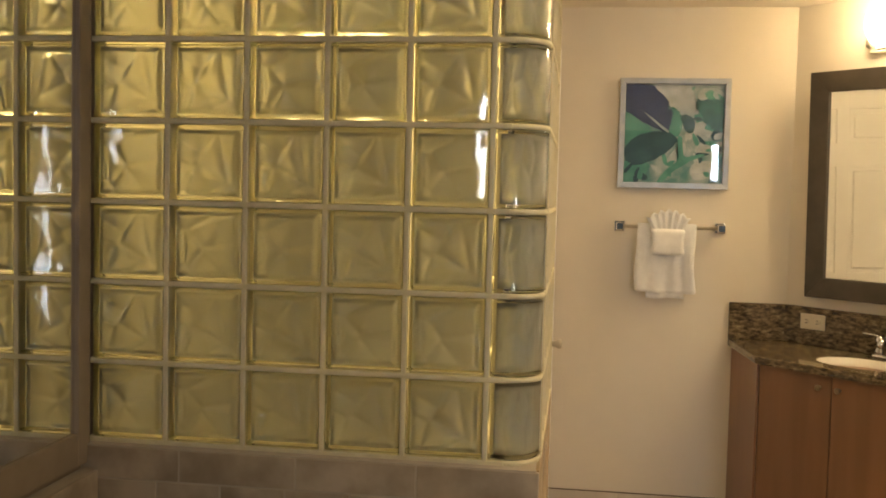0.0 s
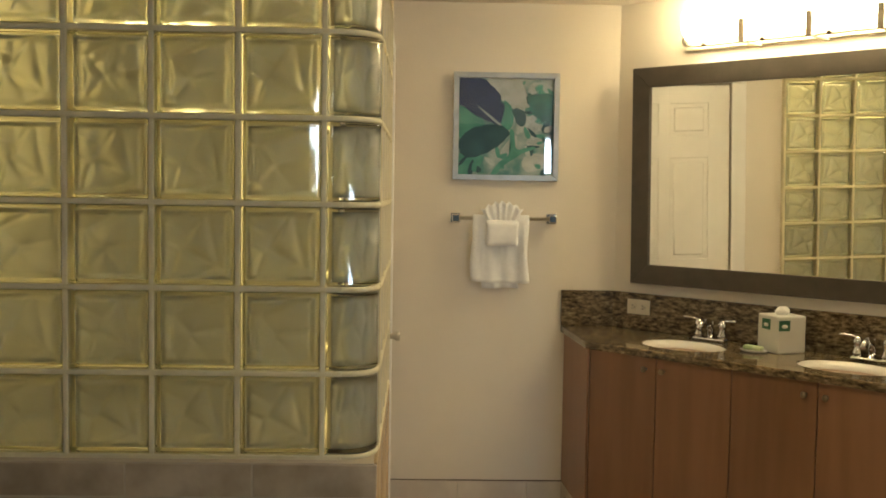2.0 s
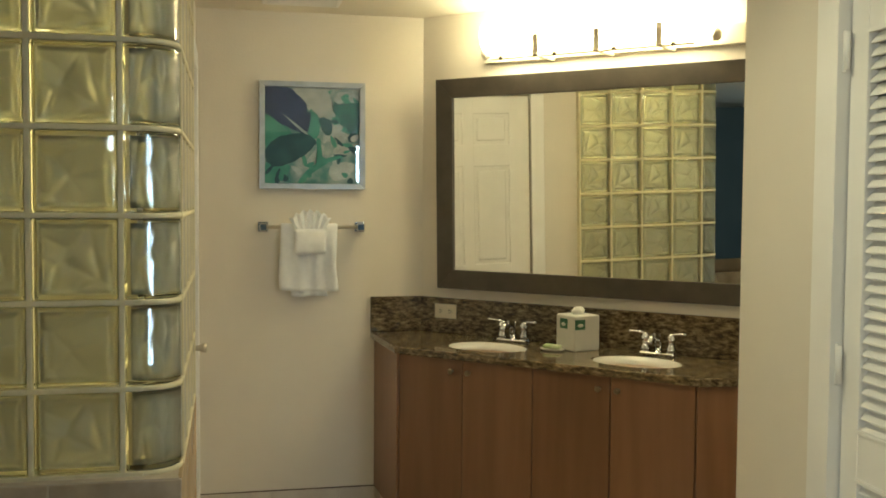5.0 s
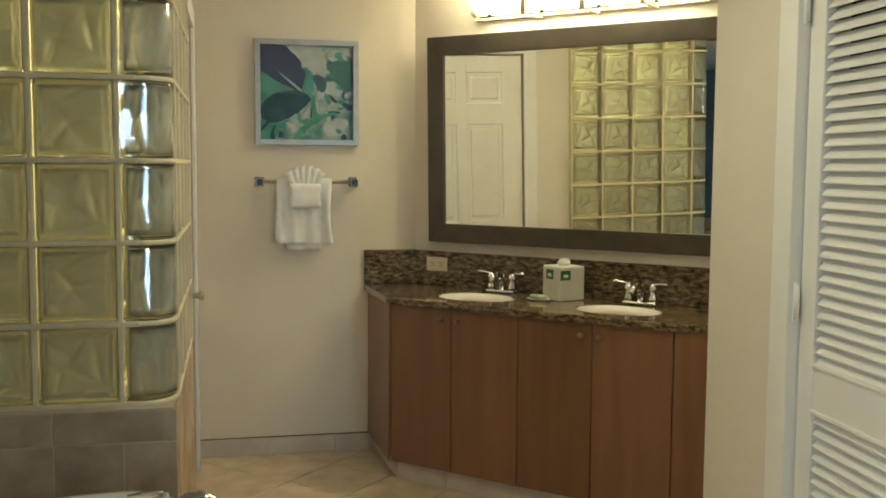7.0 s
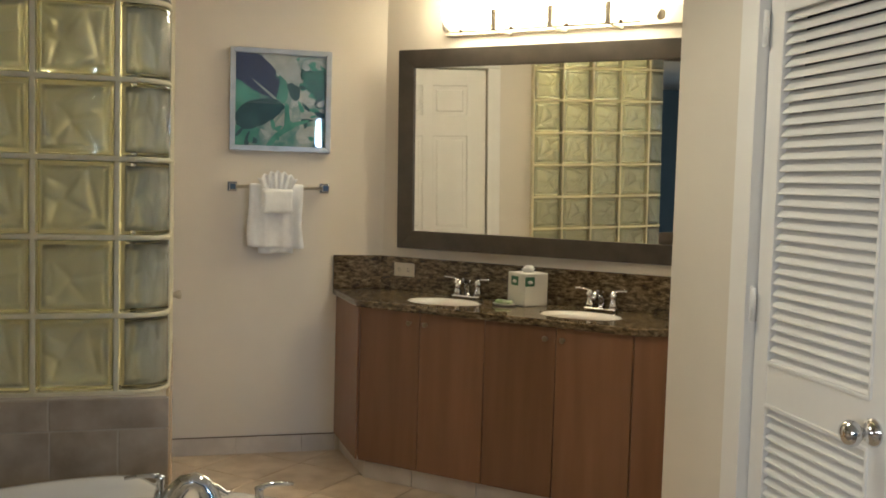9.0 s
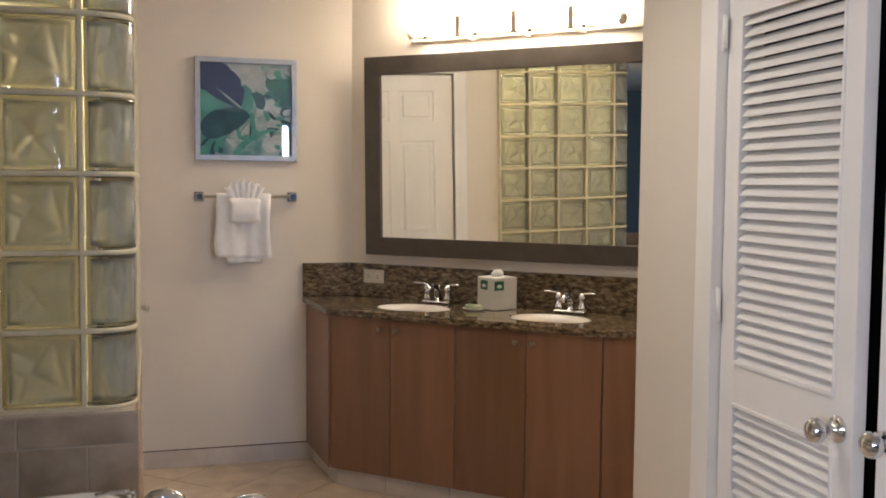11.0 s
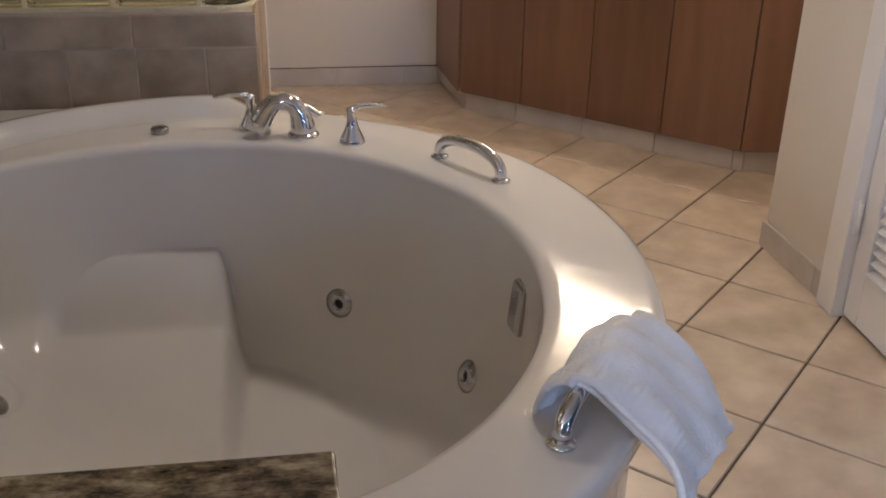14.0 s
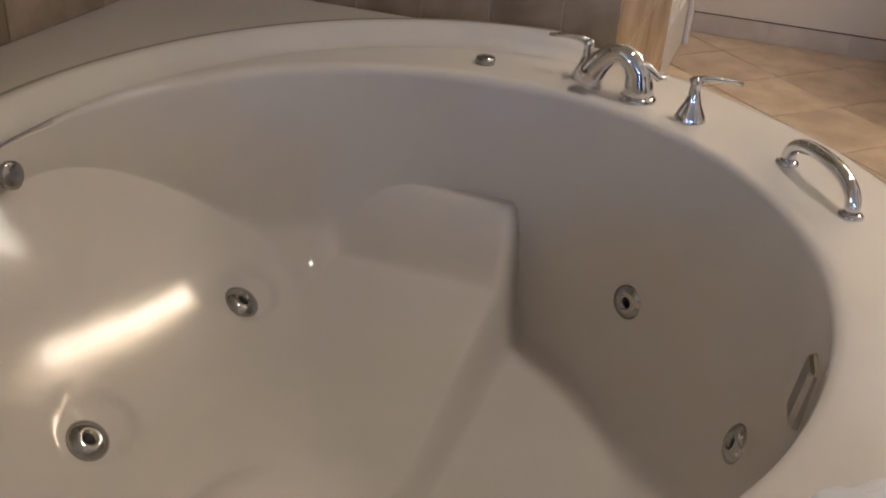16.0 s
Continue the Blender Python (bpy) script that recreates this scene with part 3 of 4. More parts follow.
def counter_mesh():
    z0, z1 = 0.806, 0.838
    outline = [uv(0.906, WN - 0.022), (0.203, -0.512), (1.545, -0.512), uv(EX - 0.002, 3.30), (U_END - 0.005, -0.002), (0.004, -0.002), uv(CX - 0.005, WN - 0.002), uv(0.906, WN - 0.002)]
    bm = bmesh.new()
    rims = [[bm.verts.new((x, y, z1)) for x, y in outline]]
    for cu, cv in SINKS:
        rims.append([bm.verts.new((cu + SA * math.cos(2 * math.pi * k / 40), cv + SB * math.sin(2 * math.pi * k / 40), z1)) for k in range(40)])
    es = [bm.edges.new((ring[k], ring[(k + 1) % len(ring)])) for ring in rims for k in range(len(ring))]
    bmesh.ops.triangle_fill(bm, use_beauty=True, use_dissolve=False, edges=es)
    ext = bmesh.ops.extrude_face_region(bm, geom=list(bm.faces))
    bmesh.ops.translate(bm, vec=(0, 0, z0 - z1), verts=[g for g in ext["geom"] if isinstance(g, bmesh.types.BMVert)])
    bmesh.ops.recalc_face_normals(bm, faces=bm.faces)
    return bm


top = tagged(part("countertop", counter_mesh(), GRANITE), "speckled brown polished granite countertop with clipped corners", "countertop")
top.matrix_world = VAN
mod = top.modifiers.new("ease", "BEVEL")
mod.width, mod.segments, mod.limit_method, mod.angle_limit = 0.006, 2, "ANGLE", radians(50)
splash = tagged(part("backsplash", block(0.004, -0.022, 0.838, U_END - 0.004, -0.001, 1.006, 0.003), GRANITE), "speckled brown granite backsplash", "backsplash")
splash.matrix_world = VAN
side = tagged(part("backsplash", block(0.906, WN - 0.022, 0.838, CX - 0.004, WN - 0.001, 1.006, 0.003), GRANITE), "short granite side splash on the towel wall", "backsplash")


def bowl_mesh():
    bm = bmesh.new()
    rings = []
    for f, z in ((0.997, 0.826), (0.985, 0.829), (0.975, 0.80), (0.93, 0.775), (0.84, 0.735), (0.62, 0.69), (0.30, 0.672), (0.1, 0.67)):
        rings.append([bm.verts.new((f * SA * math.cos(2 * math.pi * k / 40), f * SB * math.sin(2 * math.pi * k / 40), z)) for k in range(40)])
    for a, b in zip(rings, rings[1:]):
        for k in range(40):
            bm.faces.new((a[k], a[(k + 1) % 40], b[(k + 1) % 40], b[k])).smooth = True
    bm.faces.new(rings[-1])
    return bm


def sink_at(cu, cv):
    s = thing("sink", VAN @ pose(cu, cv, 0), "white oval undermount porcelain sink set under the granite", "sink", "vanity sinks")
    b = part("bowl", bowl_mesh(), PORCELAIN, s)
    sol = b.modifiers.new("wall", "SOLIDIFY")
    sol.thickness, sol.offset = 0.008, 1
    part("drain", lathe([(0.022, 0.670), (0.022, 0.674), (0.012, 0.676), (0.004, 0.676)], 18), CHROME, s, "chrome drain")


for cu, cv in SINKS:
    sink_at(cu, cv)


def basin_faucet():
    f = thing("faucet", None, "chrome two-handle basin faucet with lever handles", "faucet", "vanity faucets")
    part("base_plate", block(-0.075, -0.026, 0, 0.075, 0.026, 0.014, 0.006, 3), CHROME, f)
    for s in (-1, 1):
        part("handle_post", lathe([(0.022, 0.012), (0.019, 0.03), (0.013, 0.045), (0.017, 0.062), (0.019, 0.075), (0.012, 0.088), (0.004, 0.092)], 20, pose(s * 0.055, 0, 0)), CHROME, f)
        part("lever", tube([(s * 0.05, 0, 0.084), (s * 0.075, -0.006, 0.092), (s * 0.105, -0.010, 0.094), (s * 0.122, -0.012, 0.094)], lambda k: 0.0065 - 0.0018 * math.sin(3.14 * k), 10), CHROME, f)
    part("spout", tube([(0, 0.0, 0.012), (0, -0.002, 0.05), (0, -0.018, 0.078), (0, -0.05, 0.088), (0, -0.085, 0.078), (0, -0.105, 0.060)], lambda k: 0.017 - 0.006 * k, 14), CHROME, f)
    part("lift_rod", tube([(0, 0.017, 0.012), (0, 0.018, 0.085)], 0.003, 8), CHROME, f)
    return f


tap = basin_faucet()
tap.matrix_world = VAN @ pose(0.548, -0.078, 0.838)
copy_thing(tap, VAN @ pose(1.228, -0.078, 0.838))

# outlet in the splash
outlet = thing("outlet", VAN @ pose(0.152, -0.022, 0.943), "ivory double wall outlet set sideways in the splash", "outlet")
part("plate", block(-0.060, -0.006, -0.034, 0.060, 0, 0.034, 0.003), PLATE, outlet)
for s in (-1, 1):
    sock = part("socket", block(s * 0.026 - 0.015, -0.009, -0.017, s * 0.026 + 0.015, -0.004, 0.017, 0.004), PLATE, outlet)
    part("slots", join(block(s * 0.026 - 0.008, -0.0095, -0.008, s * 0.026 + 0.004, -0.0085, -0.005), block(s * 0.026 - 0.008, -0.0095, 0.005, s * 0.026 + 0.004, -0.0085, 0.008), block(s * 0.026 + 0.007, -0.0095, -0.002, s * 0.026 + 0.011, -0.0085, 0.002)), DARK, sock, "dark slots")

# tissue box, canister and soap
tissue = thing("tissue_box", VAN @ pose(0.883, -0.118, 0.838, 0, 0, 62), "white cube tissue box with green labels and a pulled tissue", "tissue box")
part("carton", block(-0.066, -0.066, 0, 0.066, 0.066, 0.150, 0.006, 3), CARD, tissue)
for m in (pose(-0.038, -0.0665, 0.113), pose(-0.0665, 0.010, 0.113, 0, 0, -90)):
    lab = part("label", block(-0.026, -0.0012, -0.021, 0.026, 0.0012, 0.021), GREEN, tissue, "dark green printed label")
    lab.matrix_basis = m
    part("label_mark", lathe([(0.013, 0.0), (0.013, 0.0016), (0.002, 0.0016)], 20, pose(0, -0.0008, -0.003, 90, 0, 0) @ Matrix.Diagonal((1.1, 0.6, 1, 1))), CARD, lab, "pale oval mark")
sheet = bmesh.new()
loops = []
for rx, ry, z, lift, turn in ((0.030, 0.014, 0.149, 0.0, 0), (0.036, 0.022, 0.163, 0.006, 2), (0.026, 0.013, 0.172, 0.007, 3), (0.010, 0.005, 0.179, 0.005, 3)):
    loops.append([sheet.verts.new((rx * math.cos(a) + 0.003 * math.sin(3 * a), ry * math.sin(a), z + lift * math.sin(turn * a + 1))) for a in [2 * math.pi * k / 18 for k in range(18)]])
for a, b in zip(loops, loops[1:]):
    for k in range(18):
        sheet.faces.new((a[k], a[(k + 1) % 18], b[(k + 1) % 18], b[k])).smooth = True
sheet.faces.new(loops[-1])
part("tissue", sheet, PAPER, tissue, "crumpled white tissue")
dish = thing("soap_dish", VAN @ pose(0.815, -0.222, 0.838), "clear oval dish holding a green wrapped soap", "soap dish")
part("dish", lathe([(0.030, 0), (0.040, 0.004), (0.046, 0.010), (0.043, 0.0105), (0.036, 0.006), (0.005, 0.005)], 24, Matrix.Diagonal((1.25, 0.85, 1, 1))), PORCELAIN, dish)
soap = tagged(part("soap", block(-0.038, -0.022, 0, 0.038, 0.022, 0.018, 0.008, 3), SOAP), "green and white wrapped bar of soap", "soap")
soap.matrix_world = VAN @ pose(0.815, -0.222, 0.846, 0, 3, 8)

# mirror over the vanity
MU0, MU1, MZ0, MZ1, MF = 0.129, 1.645, 1.057, 2.030, 0.088
vm = thing("vanity_mirror", VAN @ pose(MU1, -0.002, MZ0, 1.5, 0, 1.2) @ pose(-MU1, 0, -MZ0), "wide mirror in a flat dark brown wooden frame", "mirror")
part("mirror_pane", block(MU0 + 0.05, -0.022, MZ0 + 0.05, MU1 - 0.05, -0.016, MZ1 - 0.05), MIRROR, vm)


def mitred(u0, z0, u1, z1, f, d0, d1, k):
    """One mitred side of a frame; k counts bottom, right, top, left."""
    o = [(u0, z0), (u1, z0), (u1, z1), (u0, z1)]
    i = [(u0 + f, z0 + f), (u1 - f, z0 + f), (u1 - f, z1 - f), (u0 + f, z1 - f)]
    quad = [o[k], o[(k + 1) % 4], i[(k + 1) % 4], i[k]]
    bm = bmesh.new()
    a = [bm.verts.new((x, d0, z)) for x, z in quad]
    b = [bm.verts.new((x, d1, z)) for x, z in quad]
    bm.faces.new(a)
    bm.faces.new(b[::-1])
    for j in range(4):
        bm.faces.new((a[j], a[(j + 1) % 4], b[(j + 1) % 4], b[j]))
    bmesh.ops.recalc_face_normals(bm, faces=bm.faces)
    bmesh.ops.bevel(bm, geom=list(bm.edges), offset=0.0025, segments=2, profile=0.5, affect="EDGES")
    return bm


for k in range(4):
    part("frame_side", mitred(MU0, MZ0, MU1, MZ1, MF, 0.003, -0.034, k), FRAME, vm)

# light bar
bar = thing("vanity_light", VAN, "chrome vanity light bar with lit frosted glass tubes", "wall light")
part("back_plate", block(0.36, -0.034, 2.095, 1.545, -0.001, 2.175, 0.004), PLATE, bar, "ivory metal back plate")
LU = [0.405, 0.637, 0.914, 1.182, 1.425]
for a, b in zip(LU, LU[1:]):
    part("glass_tube", lathe([(0.060, a + 0.012), (0.072, a + 0.016), (0.078, a + 0.03), (0.078, b - 0.03), (0.072, b - 0.016), (0.060, b - 0.012)], 28, pose(0, -0.112, 2.195, 0, 90, 0)), BULB, bar, "glowing frosted glass tube")
BU = [0.405, 0.705, 0.984, 1.252, 1.455]
for k, u in enumerate(BU):
    if k in (0, 4):
        part("end_cap", lathe([(0.012, -0.02), (0.024, -0.014), (0.026, 0.0), (0.018, 0.012)], 18, pose(u, -0.105, 2.125, 0, 90 if k else -90, 0)), SATIN, bar)
    else:
        part("bracket", join(block(u - 0.013, -0.203, 2.085, u + 0.013, -0.192, 2.175, 0.004), block(u - 0.013, -0.207, 2.150, u + 0.013, -0.185, 2.178, 0.005), block(u - 0.008, -0.195, 2.083, u + 0.008, -0.02, 2.098, 0.003)), SATIN, bar)
part("rail", tube([(0.46, -0.150, 2.092), (1.38, -0.150, 2.092)], 0.005, 10), NICKEL, bar)
for u in (0.52, 0.78, 1.05, 1.30):
    part("thumb_screw", lathe([(0.004, 0), (0.004, 0.014), (0.010, 0.018), (0.009, 0.026)], 12, pose(u, -0.150, 2.104, 120, 0, 0)), BRONZE, bar)

# ---- towel wall ----
frame_m = pose(0.629, WN - 0.002, 1.767)
pic = thing("framed_picture", frame_m, "square framed leaf print in a silver wooden frame", "picture")
for k in range(4):
    part("frame_side", mitred(-0.247, -0.250, 0.247, 0.250, 0.026, 0.0, -0.034, k), SILVER, pic)
ART_BACK = mat("print_ground", (0.07, 0.19, 0.14), (0.42, 0.40, 0.31), rough=0.55, scale=11, detail=5)
ART_NAVY = mat("print_navy", (0.012, 0.02, 0.055), (0.025, 0.035, 0.085), rough=0.55, scale=12)
ART_TEAL = mat("print_teal", (0.012, 0.045, 0.045), (0.03, 0.085, 0.07), rough=0.55, scale=14)
ART_GREEN = mat("print_green", (0.05, 0.20, 0.12), (0.10, 0.30, 0.18), rough=0.55, scale=14)
ART_DEEP = mat("print_deep_green", (0.015, 0.075, 0.05), (0.05, 0.17, 0.11), rough=0.55, scale=30)
ART_CREAM = mat("print_cream", (0.34, 0.325, 0.25), (0.48, 0.455, 0.36), rough=0.55, scale=18)
printed = part("print", block(-0.222, -0.012, -0.227, 0.222, -0.006, 0.227), ART_BACK, pic, "green and cream botanical print")
layer = [0]


def leaf_shape(cx, cz, length, width, angle, material, name="printed_leaf"):
    layer[0] += 1
    y = -0.0122 - 0.00008 * layer[0]
    bm = bmesh.new()
    ring = []
    for k in range(28):
        t = 2 * math.pi * k / 28
        lx = length / 2 * math.cos(t)
        lz = width / 2 * math.sin(t) * (1 - 0.35 * math.cos(t)) * (1 + 0.05 * math.sin(7 * t))
        x = cx + lx * math.cos(angle) - lz * math.sin(angle)
        z = cz + lx * math.sin(angle) + lz * math.cos(angle)
        ring.append(bm.verts.new((max(-0.219, min(0.219, x)), y, max(-0.224, min(0.224, z)))))
    bm.faces.new(ring)
    part(name, bm, material, printed)


for args in ((-0.18, -0.17, 0.16, 0.10, 0.3, ART_GREEN), (-0.16, -0.03, 0.12, 0.09, -0.2, ART_GREEN), (0.17, 0.08, 0.13, 0.14, 1.2, ART_GREEN), (0.0, 0.04, 0.10, 0.06, 1.4, ART_GREEN),
             (0.16, 0.17, 0.12, 0.08, 0.2, ART_CREAM), (0.06, 0.15, 0.15, 0.07, -0.9, ART_CREAM), (0.10, 0.02, 0.12, 0.05, 0.7, ART_CREAM), (0.15, -0.06, 0.11, 0.05, 0.3, ART_CREAM), (0.02, -0.10, 0.13, 0.06, 1.1, ART_CREAM), (0.14, -0.16, 0.13, 0.08, 0.4, ART_CREAM), (0.05, 0.06, 0.09, 0.05, 2.0, ART_CREAM),
             (0.06, 0.05, 0.10, 0.045, 2.0, ART_TEAL), (0.13, 0.13, 0.07, 0.04, 0.9, ART_TEAL), (0.19, 0.0, 0.06, 0.04, 1.3, ART_TEAL)):
    leaf_shape(*args)
fleck = random.Random(11)
for k in range(46):
    fx, fz = fleck.uniform(0.0, 0.21), fleck.uniform(-0.21, 0.21)
    if fx + fz * 0.4 < 0.03:
        continue
    leaf_shape(fx, fz, fleck.uniform(0.02, 0.07), fleck.uniform(0.012, 0.03), fleck.uniform(0, 3.1), (ART_CREAM, ART_CREAM, ART_GREEN, ART_TEAL)[k % 4])
for k in range(14):
    leaf_shape(fleck.uniform(-0.20, 0.0), fleck.uniform(-0.21, -0.10), fleck.uniform(0.03, 0.08), fleck.uniform(0.012, 0.03), fleck.uniform(0, 3.1), (ART_GREEN, ART_TEAL, ART_CREAM)[k % 3])


def print_shape(name, material, knots_xz, teeth=0.0):
    """A flat printed patch inside a smooth closed outline, with a ragged edge."""
    layer[0] += 1
    y = -0.0122 - 0.00008 * layer[0]
    k, ring, bm = [Vector(p) for p in knots_xz], [], bmesh.new()
    for i in range(len(k)):
        p0, p1, p2, p3 = k[i - 1], k[i], k[(i + 1) % len(k)], k[(i + 2) % len(k)]
        for t in [j / 8 for j in range(8)]:
            q = 0.5 * (2 * p1 + (p2 - p0) * t + (2 * p0 - 5 * p1 + 4 * p2 - p3) * t * t + (3 * p1 - p0 - 3 * p2 + p3) * t ** 3)
            q += teeth * Vector((math.sin(9.1 * (8 * i + 8 * t)), math.cos(7.3 * (8 * i + 8 * t))))
            ring.append(bm.verts.new((max(-0.219, min(0.219, q.x)), y, max(-0.224, min(0.224, q.y)))))
    bm.faces.new(ring)
    bmesh.ops.triangulate(bm, faces=bm.faces)
    part(name, bm, material, printed)


print_shape("printed_leaf", ART_CREAM, [(-0.09, 0.222), (0.06, 0.222), (0.09, 0.10), (0.03, 0.07), (-0.03, 0.13)], 0.006)
print_shape("printed_leaf", ART_DEEP, [(0.10, 0.15), (0.215, 0.14), (0.215, 0.03), (0.15, 0.04), (0.12, 0.09)], 0.009)
print_shape("printed_leaf", ART_GREEN, [(-0.219, 0.10), (-0.10, 0.02), (-0.14, -0.02), (-0.219, -0.04)], 0.004)
print_shape("printed_leaf", ART_GREEN, [(-0.01, 0.12), (0.035, 0.07), (0.02, -0.01), (-0.02, 0.0)], 0.003)
print_shape("printed_leaf", ART_NAVY, [(-0.222, 0.224), (-0.12, 0.224), (-0.07, 0.19), (-0.028, 0.145), (-0.030, 0.11), (-0.010, 0.105), (-0.014, 0.05), (-0.034, 0.010), (-0.085, 0.025), (-0.15, 0.055), (-0.20, 0.095), (-0.222, 0.105)], 0.002)
print_shape("printed_leaf", ART_TEAL, [(-0.222, -0.075), (-0.175, -0.02), (-0.12, 0.002), (-0.03, 0.010), (0.016, -0.026), (-0.004, -0.06), (-0.05, -0.10), (-0.12, -0.135), (-0.175, -0.145), (-0.21, -0.12)], 0.002)
print_shape("printed_leaf", ART_TEAL, [(0.028, 0.080), (0.060, 0.085), (0.090, 0.060), (0.088, 0.014), (0.064, 0.012), (0.046, 0.035)], 0.003)
print_shape("printed_stem", ART_GREEN, [(0.018, -0.02), (0.038, -0.02), (0.044, -0.09), (0.075, -0.115), (0.06, -0.135), (0.0, -0.175), (-0.045, -0.222), (-0.07, -0.222), (-0.03, -0.165), (0.022, -0.115)])
print_shape("printed_stem", ART_GREEN, [(0.06, -0.108), (0.10, -0.095), (0.135, -0.090), (0.135, -0.100), (0.09, -0.118), (0.06, -0.124)])
print_shape("printed_vein", ART_CREAM, [(-0.128, 0.088), (-0.122, 0.088), (-0.028, 0.016), (-0.040, 0.012)])
pane = part("glazing", block(-0.222, -0.0215, -0.227, 0.222, -0.0195, 0.227), glass_mat("picture_glass", (1, 1, 1)), pic, "clear picture glass")
pane.visible_shadow = False

rack = thing("towel_bar", pose(0.626, WN, 1.340), "chrome towel bar with square posts", "towel bar")
for s in (-1, 1):
    part("post", join(block(s * 0.226 - 0.024, -0.012, -0.024, s * 0.226 + 0.024, -0.001, 0.024, 0.003), block(s * 0.226 - 0.018, -0.068, -0.018, s * 0.226 + 0.018, -0.011, 0.018, 0.004)), CHROME, rack)
part("rod", tube([(-0.21, -0.052, 0), (0.21, -0.052, 0)], 0.0085, 14), NICKEL, rack)


def drape(width, back, front, r, sag, seed, thick, flare=0.0, slope=0.0, nx=26, nz=40, ribs=0.0):
    """Cloth hung over a bar along x at the origin: down the back, over, and down the front."""
    bm = bmesh.new()
    total = back + math.pi * r + front
    grid = []
    for j in range(nz + 1):
        s = total * j / nz
        row = []
        for i in range(nx + 1):
            a = i / nx - 0.5
            if s < back:
                y, z = r, -(back - s)
            elif s < back + math.pi * r:
                t = (s - back) / r
                y, z = r * math.cos(t), r * math.sin(t)
            else:
                y, z = -r, -(s - back - math.pi * r)
                y, z = y + z * slope * 0.85, z * (1 - 0.45 * slope)
            down = max(0.0, -z)
            w = width * (1 + flare * down)
            if ribs:
                puff = math.cos(math.pi * a) * math.exp(-(down / 0.06) ** 2)
                y, z = y - 0.010 * puff + 0.012 * math.cos(math.pi * a), z + 0.012 * puff - 0.008 * (2 * a) ** 4
            wave = 0.006 * math.sin(9 * a + seed) + 0.004 * math.sin(21 * a + 2 * seed)
            y += (wave - 0.004) * min(1, down * 9) * (1 if y > 0 else 1.6)
            z += sag * (0.25 - a * a) * -0.1 + 0.003 * math.sin(7 * a + seed) * min(1, down * 6)
            if ribs:
                band = smooth((-a - 0.20) / 0.03) * smooth((a + 0.42) / 0.03)
                bulge = ribs * (0.35 * band * math.cos(s * 2 * math.pi / 0.0075) + 1.5 * math.sin(23 * s + 4 * a) * math.sin(9 * a + 1))
                y, z = y - bulge * 0.7, z + bulge
            row.append(bm.verts.new((a * w + 0.004 * math.sin(14 * z + seed), y, z)))
        grid.append(row)
    for a, b in zip(grid, grid[1:]):
        for i in range(nx):
            bm.faces.new((a[i], a[i + 1], b[i + 1], b[i])).smooth = True
    bm.normal_update()
    rear = [[bm.verts.new(v.co + v.normal * thick) for v in row] for row in grid]
    for a, b in zip(rear, rear[1:]):
        for i in range(nx):
            bm.faces.new((b[i], b[i + 1], a[i + 1], a[i])).smooth = True
    def loop_of(g):
        return g[0] + [r[nx] for r in g[1:]] + g[nz][nx - 1::-1] + [g[j][0] for j in range(nz - 1, 0, -1)]
    a, b = loop_of(grid), loop_of(rear)
    for i in range(len(a)):
        k = (i + 1) % len(a)
        bm.faces.new((a[i], a[k], b[k], b[i]))
    bmesh.ops.recalc_face_normals(bm, faces=bm.faces)
    return bm


def towel_sheet(width, front, r, thick, seed, roll):
    """A folded towel over the bar: puffed turned-in sides, a soft sag and an uneven hem."""
    bm = drape(width, front - 0.02, front, r, 0.1, seed, thick, 0.03)
    for v in bm.verts:
        a, down = v.co.x / width, max(0.0, -v.co.z)
        if v.co.y < 0:
            v.co.y -= roll * math.exp(-((abs(a) - 0.44) / 0.07) ** 2) * min(1, down * 8) + 0.006 * math.sin(13 * down + seed) * min(1, down * 5)
        v.co.x += 0.006 * math.sin(17 * down + 2 * seed + (1 if a > 0 else 2.4)) * min(1, down * 4) * (1 if a > 0 else -1) * abs(a) * 2
        v.co.z -= 0.006 * math.sin(5 * a + seed) * min(1, down * 4)
        if v.co.y > 0:
            v.co.x *= 0.90
    return bm


def inner_sheet(width, length):
    """The lower fold of the towel that shows under its hem."""
    bm = drape(width, length - 0.03, length, 0.006, 0.1, 0.6, 0.003, 0.0)
    for v in bm.verts:
        v.co.y *= 0.5
    return bm


towel = tagged(part("hand_towel", join(towel_sheet(0.262, 0.295, 0.019, 0.011, 0.7, 0.011), inner_sheet(0.170, 0.322)), TERRY), "white terry hand towel folded over the chrome bar", "towel")
towel.matrix_world = pose(0.608, WN - 0.052, 1.340)
cloth = thing("washcloth", pose(0.612, WN - 0.052, 1.340), "white washcloth fan-folded and tucked over the towel", "washcloth")
pocket = block(-0.078, -0.072, -0.125, 0.078, -0.030, -0.006, 0.020, 4)
bmesh.ops.subdivide_edges(pocket, edges=[e for e in pocket.edges if e.calc_length() > 0.03], cuts=5, use_grid_fill=True)
for v in pocket.verts:
    v.co.y += 0.004 * math.sin(38 * v.co.x + 1) + 0.004 * math.sin(52 * v.co.z) - 0.010 * math.exp(-((v.co.z + 0.085) / 0.03) ** 2)
    v.co.x *= 1 + 0.10 * math.sin(30 * v.co.z + 0.5)
for f in pocket.faces:
    f.smooth = True
part("pocket", pocket, TERRY, cloth)
fan = bmesh.new()
n_f, n_h = 72, 6
sheets = []
